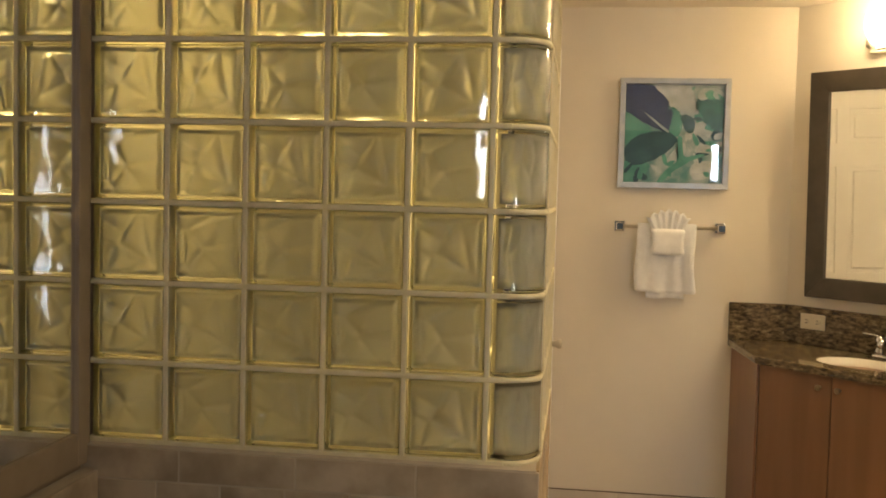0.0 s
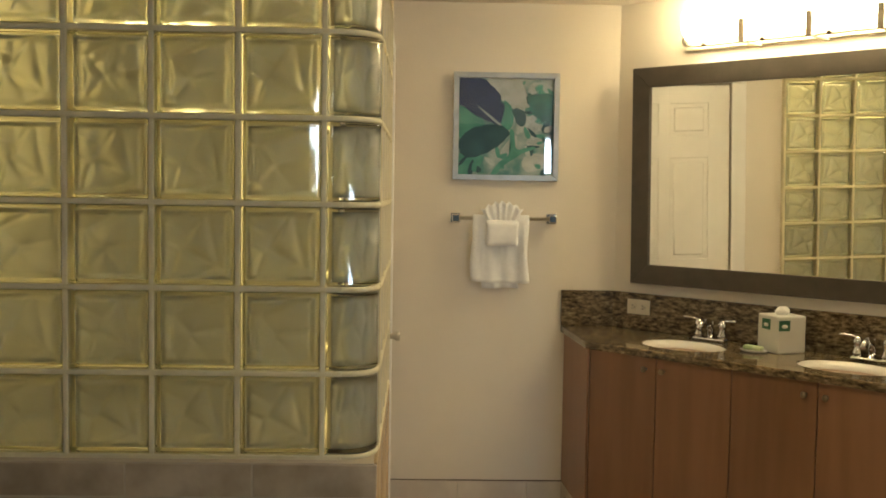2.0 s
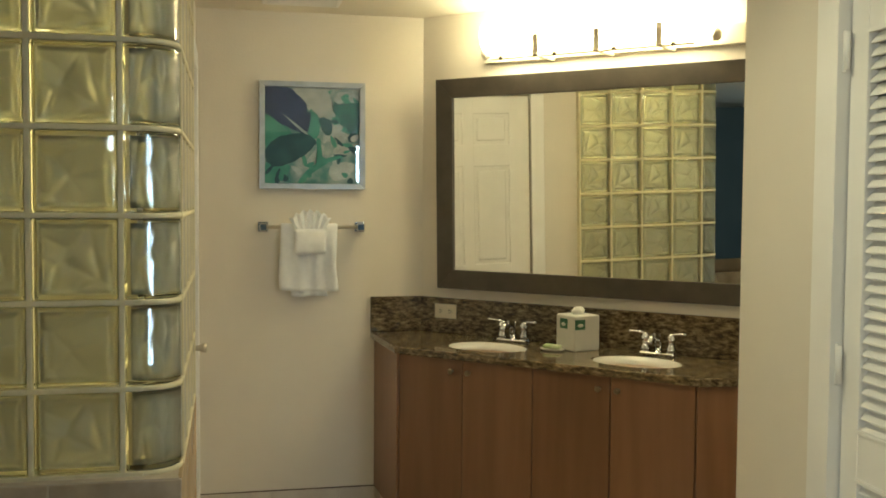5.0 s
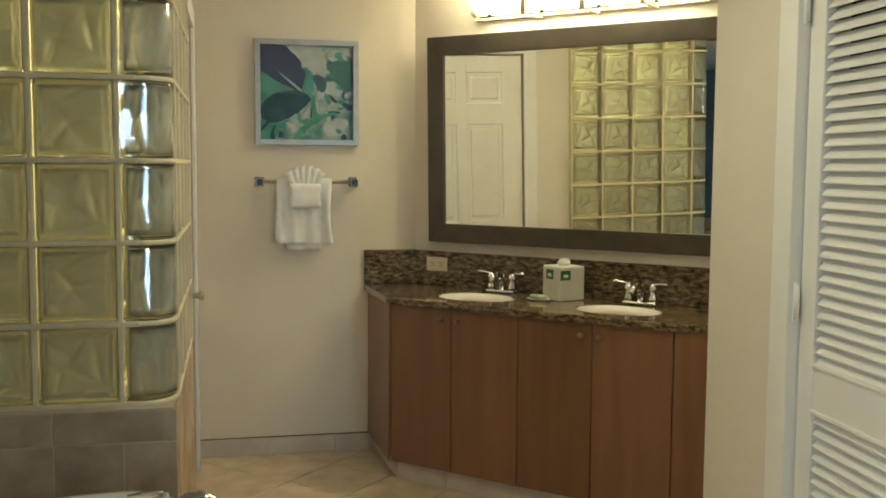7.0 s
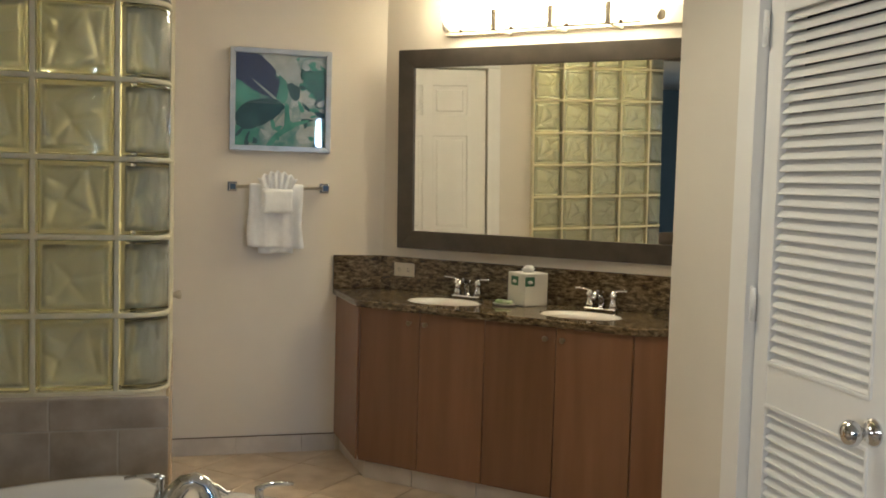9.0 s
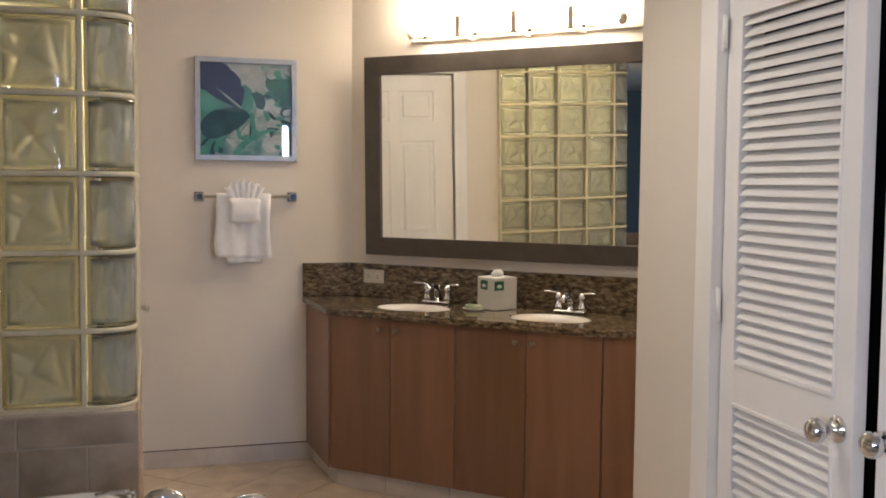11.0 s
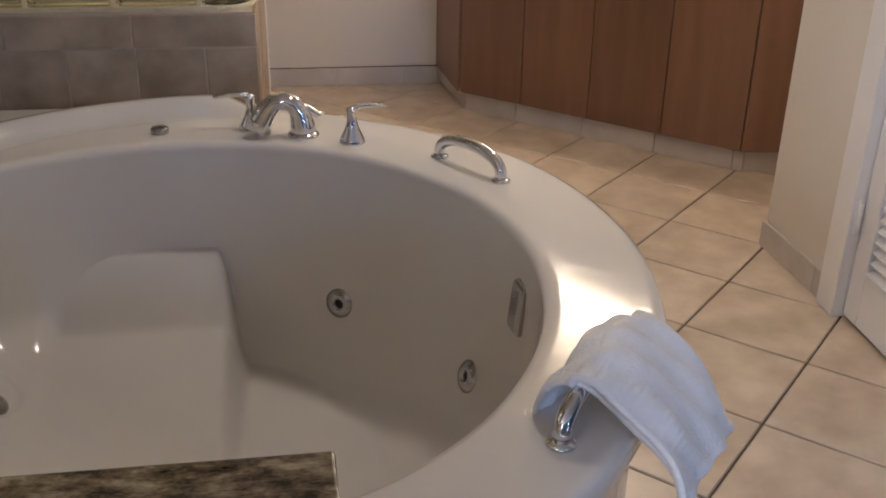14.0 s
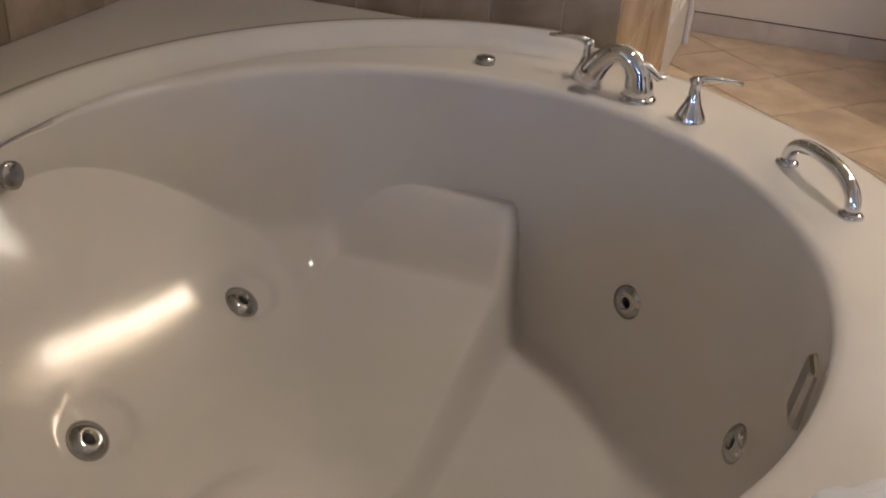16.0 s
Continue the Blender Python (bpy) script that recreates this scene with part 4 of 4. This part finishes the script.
for depth in (0.0, 0.014):
    sheet = []
    for k in range(n_h + 1):
        h = k / n_h
        row = []
        for i in range(n_f + 1):
            a = i / n_f - 0.5
            fold = 0.007 * h * math.cos(a * 2 * math.pi * 6)
            top = 0.078 - 0.16 * a * a + 0.006 * math.cos(a * 2 * math.pi * 6)
            row.append(fan.verts.new((a * (0.11 + 0.085 * h), -0.052 - 0.012 * h + fold + depth, -0.03 + (top + 0.03) * h)))
        sheet.append(row)
    sheets.append(sheet)
    for p0, p1 in zip(sheet, sheet[1:]):
        for i in range(n_f):
            fan.faces.new((p0[i], p0[i + 1], p1[i + 1], p1[i])).smooth = True
front, rear = sheets
rim = [front[0][i] for i in range(n_f + 1)] + [front[k][n_f] for k in range(1, n_h + 1)] + [front[n_h][i] for i in range(n_f - 1, -1, -1)] + [front[k][0] for k in range(n_h - 1, 0, -1)]
rim_b = [rear[0][i] for i in range(n_f + 1)] + [rear[k][n_f] for k in range(1, n_h + 1)] + [rear[n_h][i] for i in range(n_f - 1, -1, -1)] + [rear[k][0] for k in range(n_h - 1, 0, -1)]
for k in range(len(rim)):
    m2 = (k + 1) % len(rim)
    fan.faces.new((rim[k], rim[m2], rim_b[m2], rim_b[k]))
bmesh.ops.recalc_face_normals(fan, faces=fan.faces)
part("fan", fan, TERRY, cloth)

# ceiling grille
vent = thing("ceiling_vent", pose(0.56, 4.47, CEILING), "white ceiling exhaust grille", "vent")
part("frame", join(block(-0.17, -0.13, -0.012, 0.17, -0.11, 0, 0.003), block(-0.17, 0.11, -0.012, 0.17, 0.13, 0, 0.003), block(-0.17, -0.11, -0.012, -0.15, 0.11, 0, 0.003), block(0.15, -0.11, -0.012, 0.17, 0.11, 0, 0.003)), WHITE, vent)
for k in range(8):
    s = part("slat", block(-0.15, -0.004, -0.010, 0.15, 0.010, -0.002), WHITE, vent)
    s.location = (0, -0.098 + 0.027 * k, 0)

# ---- tub ----
TC = Vector((0.0, 1.55))
tub = thing("bathtub", None, "large round off-white acrylic whirlpool tub with moulded seat", "bathtub")


def knots(d, table):
    """A smooth curve through (angle, value) knots that go once round."""
    d %= 360
    for (a, p), (b, q) in zip(table, table[1:]):
        if a <= d <= b:
            t = (d - a) / (b - a)
            return p + (q - p) * t * t * (3 - 2 * t) if b - a > 40 else p + (q - p) * t
    return table[-1][1]


RIM = ((0, 0.612), (35, 0.613), (55, 0.625), (75, 0.636), (100, 0.648), (125, 0.660), (235, 0.660), (300, 0.674), (315, 0.650), (330, 0.632), (350, 0.613), (360, 0.612))
FOOT = ((0, 0.350), (10, 0.366), (30, 0.402), (53, 0.487), (69, 0.546), (84, 0.590), (110, 0.580), (150, 0.610), (235, 0.610), (300, 0.450), (340, 0.375), (360, 0.350))


def inner_r(a):
    """The rim of the basin, its knots rounded off over a few degrees."""
    d = math.degrees(a)
    return sum(knots(d + k, RIM) for k in (-12, -8, -4, 0, 4, 8, 12)) / 7


def foot_r(a):
    d = math.degrees(a)
    return sum(knots(d + k, FOOT) for k in (-12, -8, -4, 0, 4, 8, 12)) / 7


def outer_xy(a):
    """The tub's outer edge: round to the room, square into the corner of the two walls."""
    f = 1 - 0.030 * math.exp(-((math.degrees(a) - 56) / 18) ** 2)
    x, y = 0.03 + 0.782 * f * math.cos(a), 1.585 + 0.885 * f * math.sin(a)
    return x, y


def soft_max(a, b, blend):
    h = max(a, b)
    if abs(a - b) < blend:
        h += (blend - abs(a - b)) ** 2 / (4 * blend)
    return h


WELL = 0.045
BACK_JETS = ((-0.408, 1.810), (-0.417, 1.351))


def basin_z(x, y):
    """Height of the basin floor: a deep foot well, a seat beside it, arm rests at the seat's ends and a reclining side with sunk jets."""
    step = smooth((0.088 - x) / 0.055)
    seat_z = 0.105 + 0.085 * smooth((y - 1.60) / 0.60)
    back = smooth((y - 2.065) / 0.105) * smooth((0.085 - x) / 0.060) * smooth((x + 0.50) / 0.12)
    front = smooth((1.57 - y) / 0.26) * smooth((0.120 - x) / 0.085) * smooth((x + 0.31) / 0.16)
    z = WELL + (seat_z - WELL) * step + (0.330 - seat_z) * back + 0.070 * front
    d = max(-0.300 - x, math.hypot(x + 0.02, y - 1.58) - 0.44 - 0.5 * smooth((x + 0.36) / 0.16))
    if d > -0.30:
        z = soft_max(z, 0.140 + 0.20 * d + 2.25 * d * max(d, 0), 0.012)
    for jx, jy in BACK_JETS:
        far = math.hypot((x - jx - 0.004) / 0.046, (y - jy - 0.028) / 0.075)
        z -= 0.010 * smooth((1.0 - far) / 0.22) * smooth((far + 0.9) / 1.2)
    return z


def wall_at(a, t):
    """Radius and height of the basin's wall, t from the rim to the foot of the wall."""
    r0, foot, depth = inner_r(a), foot_r(a), DECK - 0.014
    return r0 + (foot - r0) * (0.10 * t + 0.90 * t ** 5.0), depth + (WELL - depth) * (1 - (1 - t) ** 1.12)


def wall_jet(d, z):
    """Place and facing on the basin's wall at an angle in degrees and a height."""
    a = math.radians(d)
    t = min((k / 400 for k in range(401)), key=lambda k: abs(wall_at(a, k)[1] - z))
    (r, zz), (r1, z1) = wall_at(a, t), wall_at(a, t + 0.02)
    c, n = (math.cos(a), math.sin(a)), Vector((z1 - zz, r - r1)).normalized()
    return TC.x + r * c[0], TC.y + r * c[1], zz, c[0] * n.x, c[1] * n.x, n.y


def tub_shell():
    bm = bmesh.new()
    steps, rings = 336, []
    def ring(f):
        rings.append([bm.verts.new(f(2 * math.pi * k / steps)) for k in range(steps)])
    def outer_at(shrink, z):
        def f(a):
            x, y = outer_xy(a)
            c = Vector((0.03, 1.585))
            v = Vector((x, y)) - c
            v *= 1 - shrink / v.length
            return (c.x + v.x, c.y + v.y, z)
        return f
    def in_at(grow, z):
        def f(a):
            r = inner_r(a) + grow
            return (TC.x + r * math.cos(a), TC.y + r * math.sin(a), z)
        return f
    ring(outer_at(0.035, 0.0))
    ring(outer_at(0.035, DECK - 0.050))
    ring(outer_at(0.004, DECK - 0.046))
    ring(outer_at(0.0, DECK - 0.040))
    ring(outer_at(0.0, DECK - 0.014))
    ring(outer_at(0.004, DECK - 0.004))
    ring(outer_at(0.014, DECK))
    ring(outer_at(0.026, DECK + 0.0005))
    ring(in_at(0.030, DECK + 0.0005))
    ring(in_at(0.016, DECK))
    ring(in_at(0.004, DECK - 0.004))
    ring(in_at(0.0, DECK - 0.014))
    for s in [k / 140 for k in range(1, 141)]:
        def f(a, s=s):
            if s < 0.62:
                r, zw = wall_at(a, s / 0.62)
            else:
                t = (s - 0.62) / 0.38
                r, zw = foot_r(a) * (1 - t) + 0.004 * t, WELL
            x, y = TC.x + r * math.cos(a), TC.y + r * math.sin(a)
            zf = basin_z(x, y)
            zz = soft_max(zw, zf, 0.016 + 0.12 * smooth((-0.22 - x) / 0.18))
            return (x, y, zz)
        ring(f)
    for a, b in zip(rings, rings[1:]):
        for k in range(steps):
            bm.faces.new((a[k], a[(k + 1) % steps], b[(k + 1) % steps], b[k])).smooth = True
    bm.faces.new(rings[-1])
    return bm


part("shell", tub_shell(), ACRYLIC, tub)
# raised lip along the two walls
lip_pts = []
for k in range(41):
    a = math.radians(84 + (232 - 84) * k / 40)
    x, y = 0.03 + 0.735 * math.cos(a), 1.585 + 0.845 * math.sin(a)
    lip_pts.append((x, y))
lip = bmesh.new()
prev = None
for k, (x, y) in enumerate(lip_pts):
    a = math.radians(84 + (232 - 84) * k / 40)
    n = Vector((math.cos(a), math.sin(a)))
    rise = 0.040 * smooth((k + 0.6) / 2.0) * smooth((40 - k) / 4)
    row = []
    for off, z in ((-0.055, 0.0), (-0.040, 0.003), (-0.022, 0.5 * rise), (-0.010, rise * 0.92), (0.002, rise), (0.020, rise * 0.96), (0.030, rise * 0.6), (0.034, -0.02)):
        row.append(lip.verts.new((x + n.x * off, y + n.y * off, DECK + 0.001 + z)))
    if prev:
        for i in range(7):
            lip.faces.new((prev[i], prev[i + 1], row[i + 1], row[i])).smooth = True
    prev = row
part("lip", lip, ACRYLIC, tub)
corner_deck = structure("tub_deck", join(prism([(XL + 0.018, 2.515), (XL + 0.018, 0.73), (-0.45, 0.73), (-0.62, 1.0), (-0.735, 1.45), (-0.70, 1.85), (-0.55, 2.20), (-0.30, 2.42), (0.0, 2.472), (0.125, 2.47), (0.125, 2.515)], 0.0, DECK - 0.006)), ACRYLIC, "off-white tub deck filling the corner", "tub deck")


def jet(x, y, z, nx, ny, nz):
    q = Vector((nx, ny, nz)).to_track_quat("Z", "Y").to_matrix().to_4x4()
    j = part("jet", lathe([(0.036, -0.030), (0.036, 0.001), (0.032, 0.005), (0.023, 0.010), (0.015, 0.012), (0.012, 0.011), (0.010, 0.004), (0.007, 0.003)], 28), JETMETAL, tub, "chrome whirlpool jet")
    j.matrix_world = Matrix.Translation((x, y, z)) @ q
    part("nozzle", lathe([(0.0098, 0.0035), (0.0098, 0.0055), (0.003, 0.0055)], 12), DARK, j, "dark nozzle hole")


jet(*wall_jet(60.2, 0.220))
jet(*wall_jet(18.7, 0.217))
for jx, jy in BACK_JETS:
    slope = (basin_z(jx + 0.02, jy) - basin_z(jx - 0.02, jy)) / 0.04
    jet(jx, jy, basin_z(jx, jy) + 0.004, -slope, 0.0, 1.0)
overflow = part("overflow_plate", lathe([(0.024, -0.008), (0.024, 0.000), (0.020, 0.002), (0.006, 0.0025)], 28), JETMETAL, tub, "flat round chrome overflow plate")
overflow.matrix_world = Matrix.Translation((-0.640, 1.520, 0.530)) @ pose(0, 0, 0, 0, 78, 0)

# deck-mounted faucet
faucet = thing("tub_faucet", None, "chrome deck-mounted tub spout with two lever handles", "faucet")


def tub_handle(x, y, way):
    h = part("handle", lathe([(0.030, 0), (0.030, 0.004), (0.026, 0.014), (0.016, 0.034), (0.011, 0.052), (0.010, 0.070), (0.013, 0.078), (0.006, 0.084)], 24), CHROME, faucet)
    h.location = (x, y, DECK)
    lv = tube([(0, 0, 0.078), (0.02 * way[0], 0.02 * way[1], 0.083), (0.05 * way[0], 0.05 * way[1], 0.082), (0.085 * way[0], 0.085 * way[1], 0.076)], lambda k: 0.0075 - 0.003 * k, 10)
    part("lever", lv, CHROME, h)


tub_handle(0.120, 2.284, (-0.98, 0.1))
tub_handle(0.346, 2.162, (0.95, 0.25))
spout_pts = [(0.238, 2.220, 0.0), (0.237, 2.220, 0.030), (0.232, 2.220, 0.058), (0.219, 2.221, 0.080), (0.198, 2.222, 0.091), (0.176, 2.223, 0.086), (0.158, 2.223, 0.066), (0.145, 2.223, 0.043), (0.138, 2.223, 0.018)]
part("spout", tube([(x, y, DECK + 0.92 * z) for x, y, z in spout_pts], lambda k: 0.032 - 0.011 * math.sin(3.0 * min(k, 0.62)) + 0.020 * max(0, k - 0.62), 18), CHROME, faucet)
part("spout_tail", tube([(0.226, 2.219, DECK + 0.072), (0.250, 2.221, DECK + 0.064), (0.272, 2.224, DECK + 0.048), (0.286, 2.226, DECK + 0.050)], lambda k: 0.012 - 0.007 * k, 12), CHROME, faucet)
part("spout_base", lathe([(0.036, 0), (0.036, 0.006), (0.030, 0.012)], 26, pose(0.238, 2.220, DECK)), CHROME, faucet)
control = tagged(part("air_control", lathe([(0.020, 0), (0.021, 0.010), (0.018, 0.015), (0.005, 0.016)], 24, pose(-0.088, 2.275, DECK)), JETMETAL), "grey metal whirlpool air control button on the tub deck", "control knob")


def grab(name, a, b, label):
    g = thing(name, None, label, "grab bar", "tub grab bars")
    part("bar", tube(arc_points((*a, DECK), (*b, DECK), 0.056, 20, 0.62), 0.0125, 16), CHROME, g)
    for p in (a, b):
        part("flange", lathe([(0.020, 0), (0.019, 0.005), (0.013, 0.008)], 20, pose(*p, DECK)), CHROME, g)


grab("grab_bar", (0.527, 2.042), (0.630, 1.880), "curved chrome grab bar on the tub rim")
grab("grab_bar", (0.521, 0.991), (0.640, 1.130), "curved chrome grab bar with a towel over it")
cover = part("suction_cover", join(block(-0.013, -0.030, -0.050, 0.013, 0.030, 0.050, 0.012, 3)), JETMETAL, tub, "oblong chrome suction cover")
cover.matrix_world = Matrix.Translation((0.606, 1.570, 0.460)) @ pose(0, 0, 0, 0, 6, 5)

# towel over the second grab bar
def laid_towel(profile, x0, x1, thick, seed, band):
    """Cloth laid over a bar along x: an across profile of (y, z) knots, swept along the bar, with crumples and a ribbed band."""
    knot = [Vector((y, z)) for y, z in profile]
    line = []
    for k in range(len(knot) - 1):
        p0, p1, p2, p3 = knot[max(k - 1, 0)], knot[k], knot[k + 1], knot[min(k + 2, len(knot) - 1)]
        for t in [j / 12 for j in range(12)]:
            line.append(0.5 * (2 * p1 + (p2 - p0) * t + (2 * p0 - 5 * p1 + 4 * p2 - p3) * t * t + (3 * p1 - p0 - 3 * p2 + p3) * t ** 3))
    line.append(knot[-1])
    bm, nx, top, low = bmesh.new(), 56, [], []
    for j, p in enumerate(line):
        d = (line[min(j + 1, len(line) - 1)] - line[max(j - 1, 0)]).normalized()
        n = Vector((d.y, -d.x))
        f = j / (len(line) - 1)
        row, under = [], []
        for i in range(nx + 1):
            a = i / nx
            x = x0 + (x1 - x0) * a + 0.012 * math.sin(5 * f + seed) * (a - 0.5)
            lump = 0.0035 * math.sin(9 * a + 7 * f + seed) + 0.0025 * math.sin(23 * a - 11 * f + 2 * seed)
            rib = 0.0016 * math.cos(f * 2 * math.pi * 26) * smooth((a - band[0]) / 0.04) * smooth((band[1] - a) / 0.04)
            hem = 0.003 * smooth((f - 0.93) / 0.02) + 0.002 * smooth((0.04 - a) / 0.02)
            droop = -0.019 * (1 - a) ** 3 - 0.006 * a ** 4
            q = p + n * (lump + rib + hem) + Vector((0, droop))
            row.append(bm.verts.new((x, q.x, q.y)))
            q = p - n * thick * (0.6 + 0.4 * math.sin(math.pi * min(1, max(0, a)))) + Vector((0, droop)) + n * lump
            under.append(bm.verts.new((x, q.x, q.y)))
        top.append(row)
        low.append(under)
    for j in range(len(line) - 1):
        for i in range(nx):
            bm.faces.new((top[j][i], top[j][i + 1], top[j + 1][i + 1], top[j + 1][i])).smooth = True
            bm.faces.new((low[j][i], low[j + 1][i], low[j + 1][i + 1], low[j][i + 1])).smooth = True
    m = len(line) - 1
    def loop_of(g):
        return g[0] + [r[nx] for r in g[1:]] + g[m][nx - 1::-1] + [g[j][0] for j in range(m - 1, 0, -1)]
    a, b = loop_of(top), loop_of(low)
    for i in range(len(a)):
        k = (i + 1) % len(a)
        bm.faces.new((a[i], b[i], b[k], a[k])).smooth = True
    return bm


under = [(0.060, -0.048), (0.058, -0.020), (0.046, 0.011), (0.022, 0.027), (-0.010, 0.026), (-0.044, 0.008), (-0.078, -0.016), (-0.100, -0.034), (-0.122, -0.060)]
over = [(0.014, 0.027), (0.006, 0.039), (-0.018, 0.038), (-0.050, 0.020), (-0.084, -0.006), (-0.112, -0.034), (-0.132, -0.064), (-0.146, -0.096)]
bath_towel = tagged(part("washcloth", join(laid_towel(under, -0.072, 0.098, 0.010, 0.4, (0.02, 0.16)), laid_towel(over, -0.078, 0.106, 0.012, 1.7, (0.03, 0.30))), TERRY), "white terry washcloth folded over the chrome grab bar", "washcloth")
bath_towel.matrix_world = pose(0.600, 1.075, DECK + 0.055, 0, 0, 49)

# granite-capped half wall in front of the tub
structure("wall_south", block(XL - 0.14, 0.60, 0, -0.24, 0.70, CEILING), PAINT, "cream painted wall end beside the tub", "wall")
half = structure("half_wall", block(-0.24, 0.60, 0, 0.20, 0.69, 0.785), PAINT, "cream painted half wall", "low wall")
cap = tagged(part("granite_cap", block(-0.238, 0.545, 0.785, 0.240, 0.700, 0.815, 0.003), GRANITE), "polished speckled granite cap on the half wall", "ledge")

# bedroom seen in the mirrors
tv = thing("television", pose(4.6, 0.35, 0.0), "dark flat television on a dresser", "television")
part("screen", block(0.0, -0.55, 0.86, 0.05, 0.55, 1.50, 0.01), DARK, tv)
part("foot", block(-0.08, -0.2, 0.80, 0.12, 0.2, 0.865, 0.01), DARK, tv)
dresser = thing("dresser", pose(4.55, 0.35, 0), "low dark brown wooden dresser under the television", "dresser")
part("body", block(-0.25, -0.8, 0, 0.25, 0.8, 0.80, 0.01), FRAME, dresser)
for k, (x, z0, z1) in enumerate(((1.91, 1.68, 2.20), (2.55, 0.0, 2.15))):
    window = thing("window_%d" % (k + 1), pose(x, -3.54, 0), "narrow bedroom window with a white frame", "window", kind="structure")
    part("window_frame", join(block(-0.05, -0.03, z0, -0.042, 0.03, z1), block(0.042, -0.03, z0, 0.05, 0.03, z1), block(-0.042, -0.03, z0, 0.042, 0.03, z0 + 0.02), block(-0.042, -0.03, z1 - 0.02, 0.042, 0.03, z1)), WHITE, window)
window = thing("window_3", pose(-0.65, -3.54, 1.88), "short narrow bedroom window with a white frame", "window", kind="structure")
part("window_frame", join(block(-0.06, -0.03, -0.42, -0.052, 0.03, 0.42), block(0.052, -0.03, -0.42, 0.06, 0.03, 0.42), block(-0.052, -0.03, -0.42, 0.052, 0.03, -0.40), block(-0.052, -0.03, 0.40, 0.052, 0.03, 0.42)), WHITE, window)
# unseen glass door, made up as an opening for the fill lamp
sliding = thing("window_4", pose(-3.15, -2.1, 0), "unseen white framed glass door, added to go with the bedroom fill lamp", "glass door", kind="structure")
part("window_frame", join(block(-0.03, -1.25, 0.0, 0.03, -1.19, 2.15), block(-0.03, 1.19, 0.0, 0.03, 1.25, 2.15), block(-0.03, -1.19, 0.0, 0.03, 1.19, 0.06), block(-0.03, -1.19, 2.09, 0.03, 1.19, 2.15), block(-0.03, -0.03, 0.06, 0.03, 0.03, 2.09)), WHITE, sliding)

# recessed ceiling light beside the tub
spot = thing("ceiling_light", pose(0.90, 2.32, CEILING), "round lit recessed ceiling light", "ceiling light")
part("trim_ring", lathe([(0.11, 0), (0.11, -0.010), (0.095, -0.014), (0.09, -0.004)], 32), WHITE, spot)
part("lens", lathe([(0.089, -0.002), (0.08, -0.006), (0.01, -0.008)], 32), BULB, spot)

# shower ceiling light
lamp = thing("shower_lamp", pose(-0.45, 3.0, CEILING), "round lit shower ceiling light", "ceiling light")
part("trim_ring", lathe([(0.11, 0), (0.11, -0.012), (0.09, -0.016), (0.085, -0.004)], 32), WHITE, lamp)
part("lens", lathe([(0.084, -0.002), (0.08, -0.010), (0.01, -0.014)], 32), SHOWER_LENS, lamp)

# ---- floor tiles ----
TP, TA = 0.3321, 45.96      # pitch and turn of the tile pattern
floor_ob = bpy.data.objects["floor"]
tile_mesh = mesh_of("tile", block(-TP / 2 + 0.003, -TP / 2 + 0.003, -0.008, TP / 2 - 0.003, TP / 2 - 0.003, 0.0, 0.0025, 1), TILE)
for i in range(-12, 13):
    for j in range(-12, 13):
        x = 1.2424 + ((i + 0.5) * math.cos(radians(TA)) - (j + 0.5) * math.sin(radians(TA))) * TP
        y = 2.2602 + ((i + 0.5) * math.sin(radians(TA)) + (j + 0.5) * math.cos(radians(TA))) * TP
        if not (0.0 < x < EX + 0.1 and 0.85 < y < WN + 0.15):
            continue
        if x + y > CX + WN + 0.2 or (x < 0.0) or (x > XR + 0.35 and y < 2.5) or (x - 0.0) ** 2 + (y - 1.55) ** 2 < 0.36:
            continue
        t = new("tile", tile_mesh)
        t.parent = floor_ob
        t.matrix_world = pose(x, y, 0, 0, 0, TA)
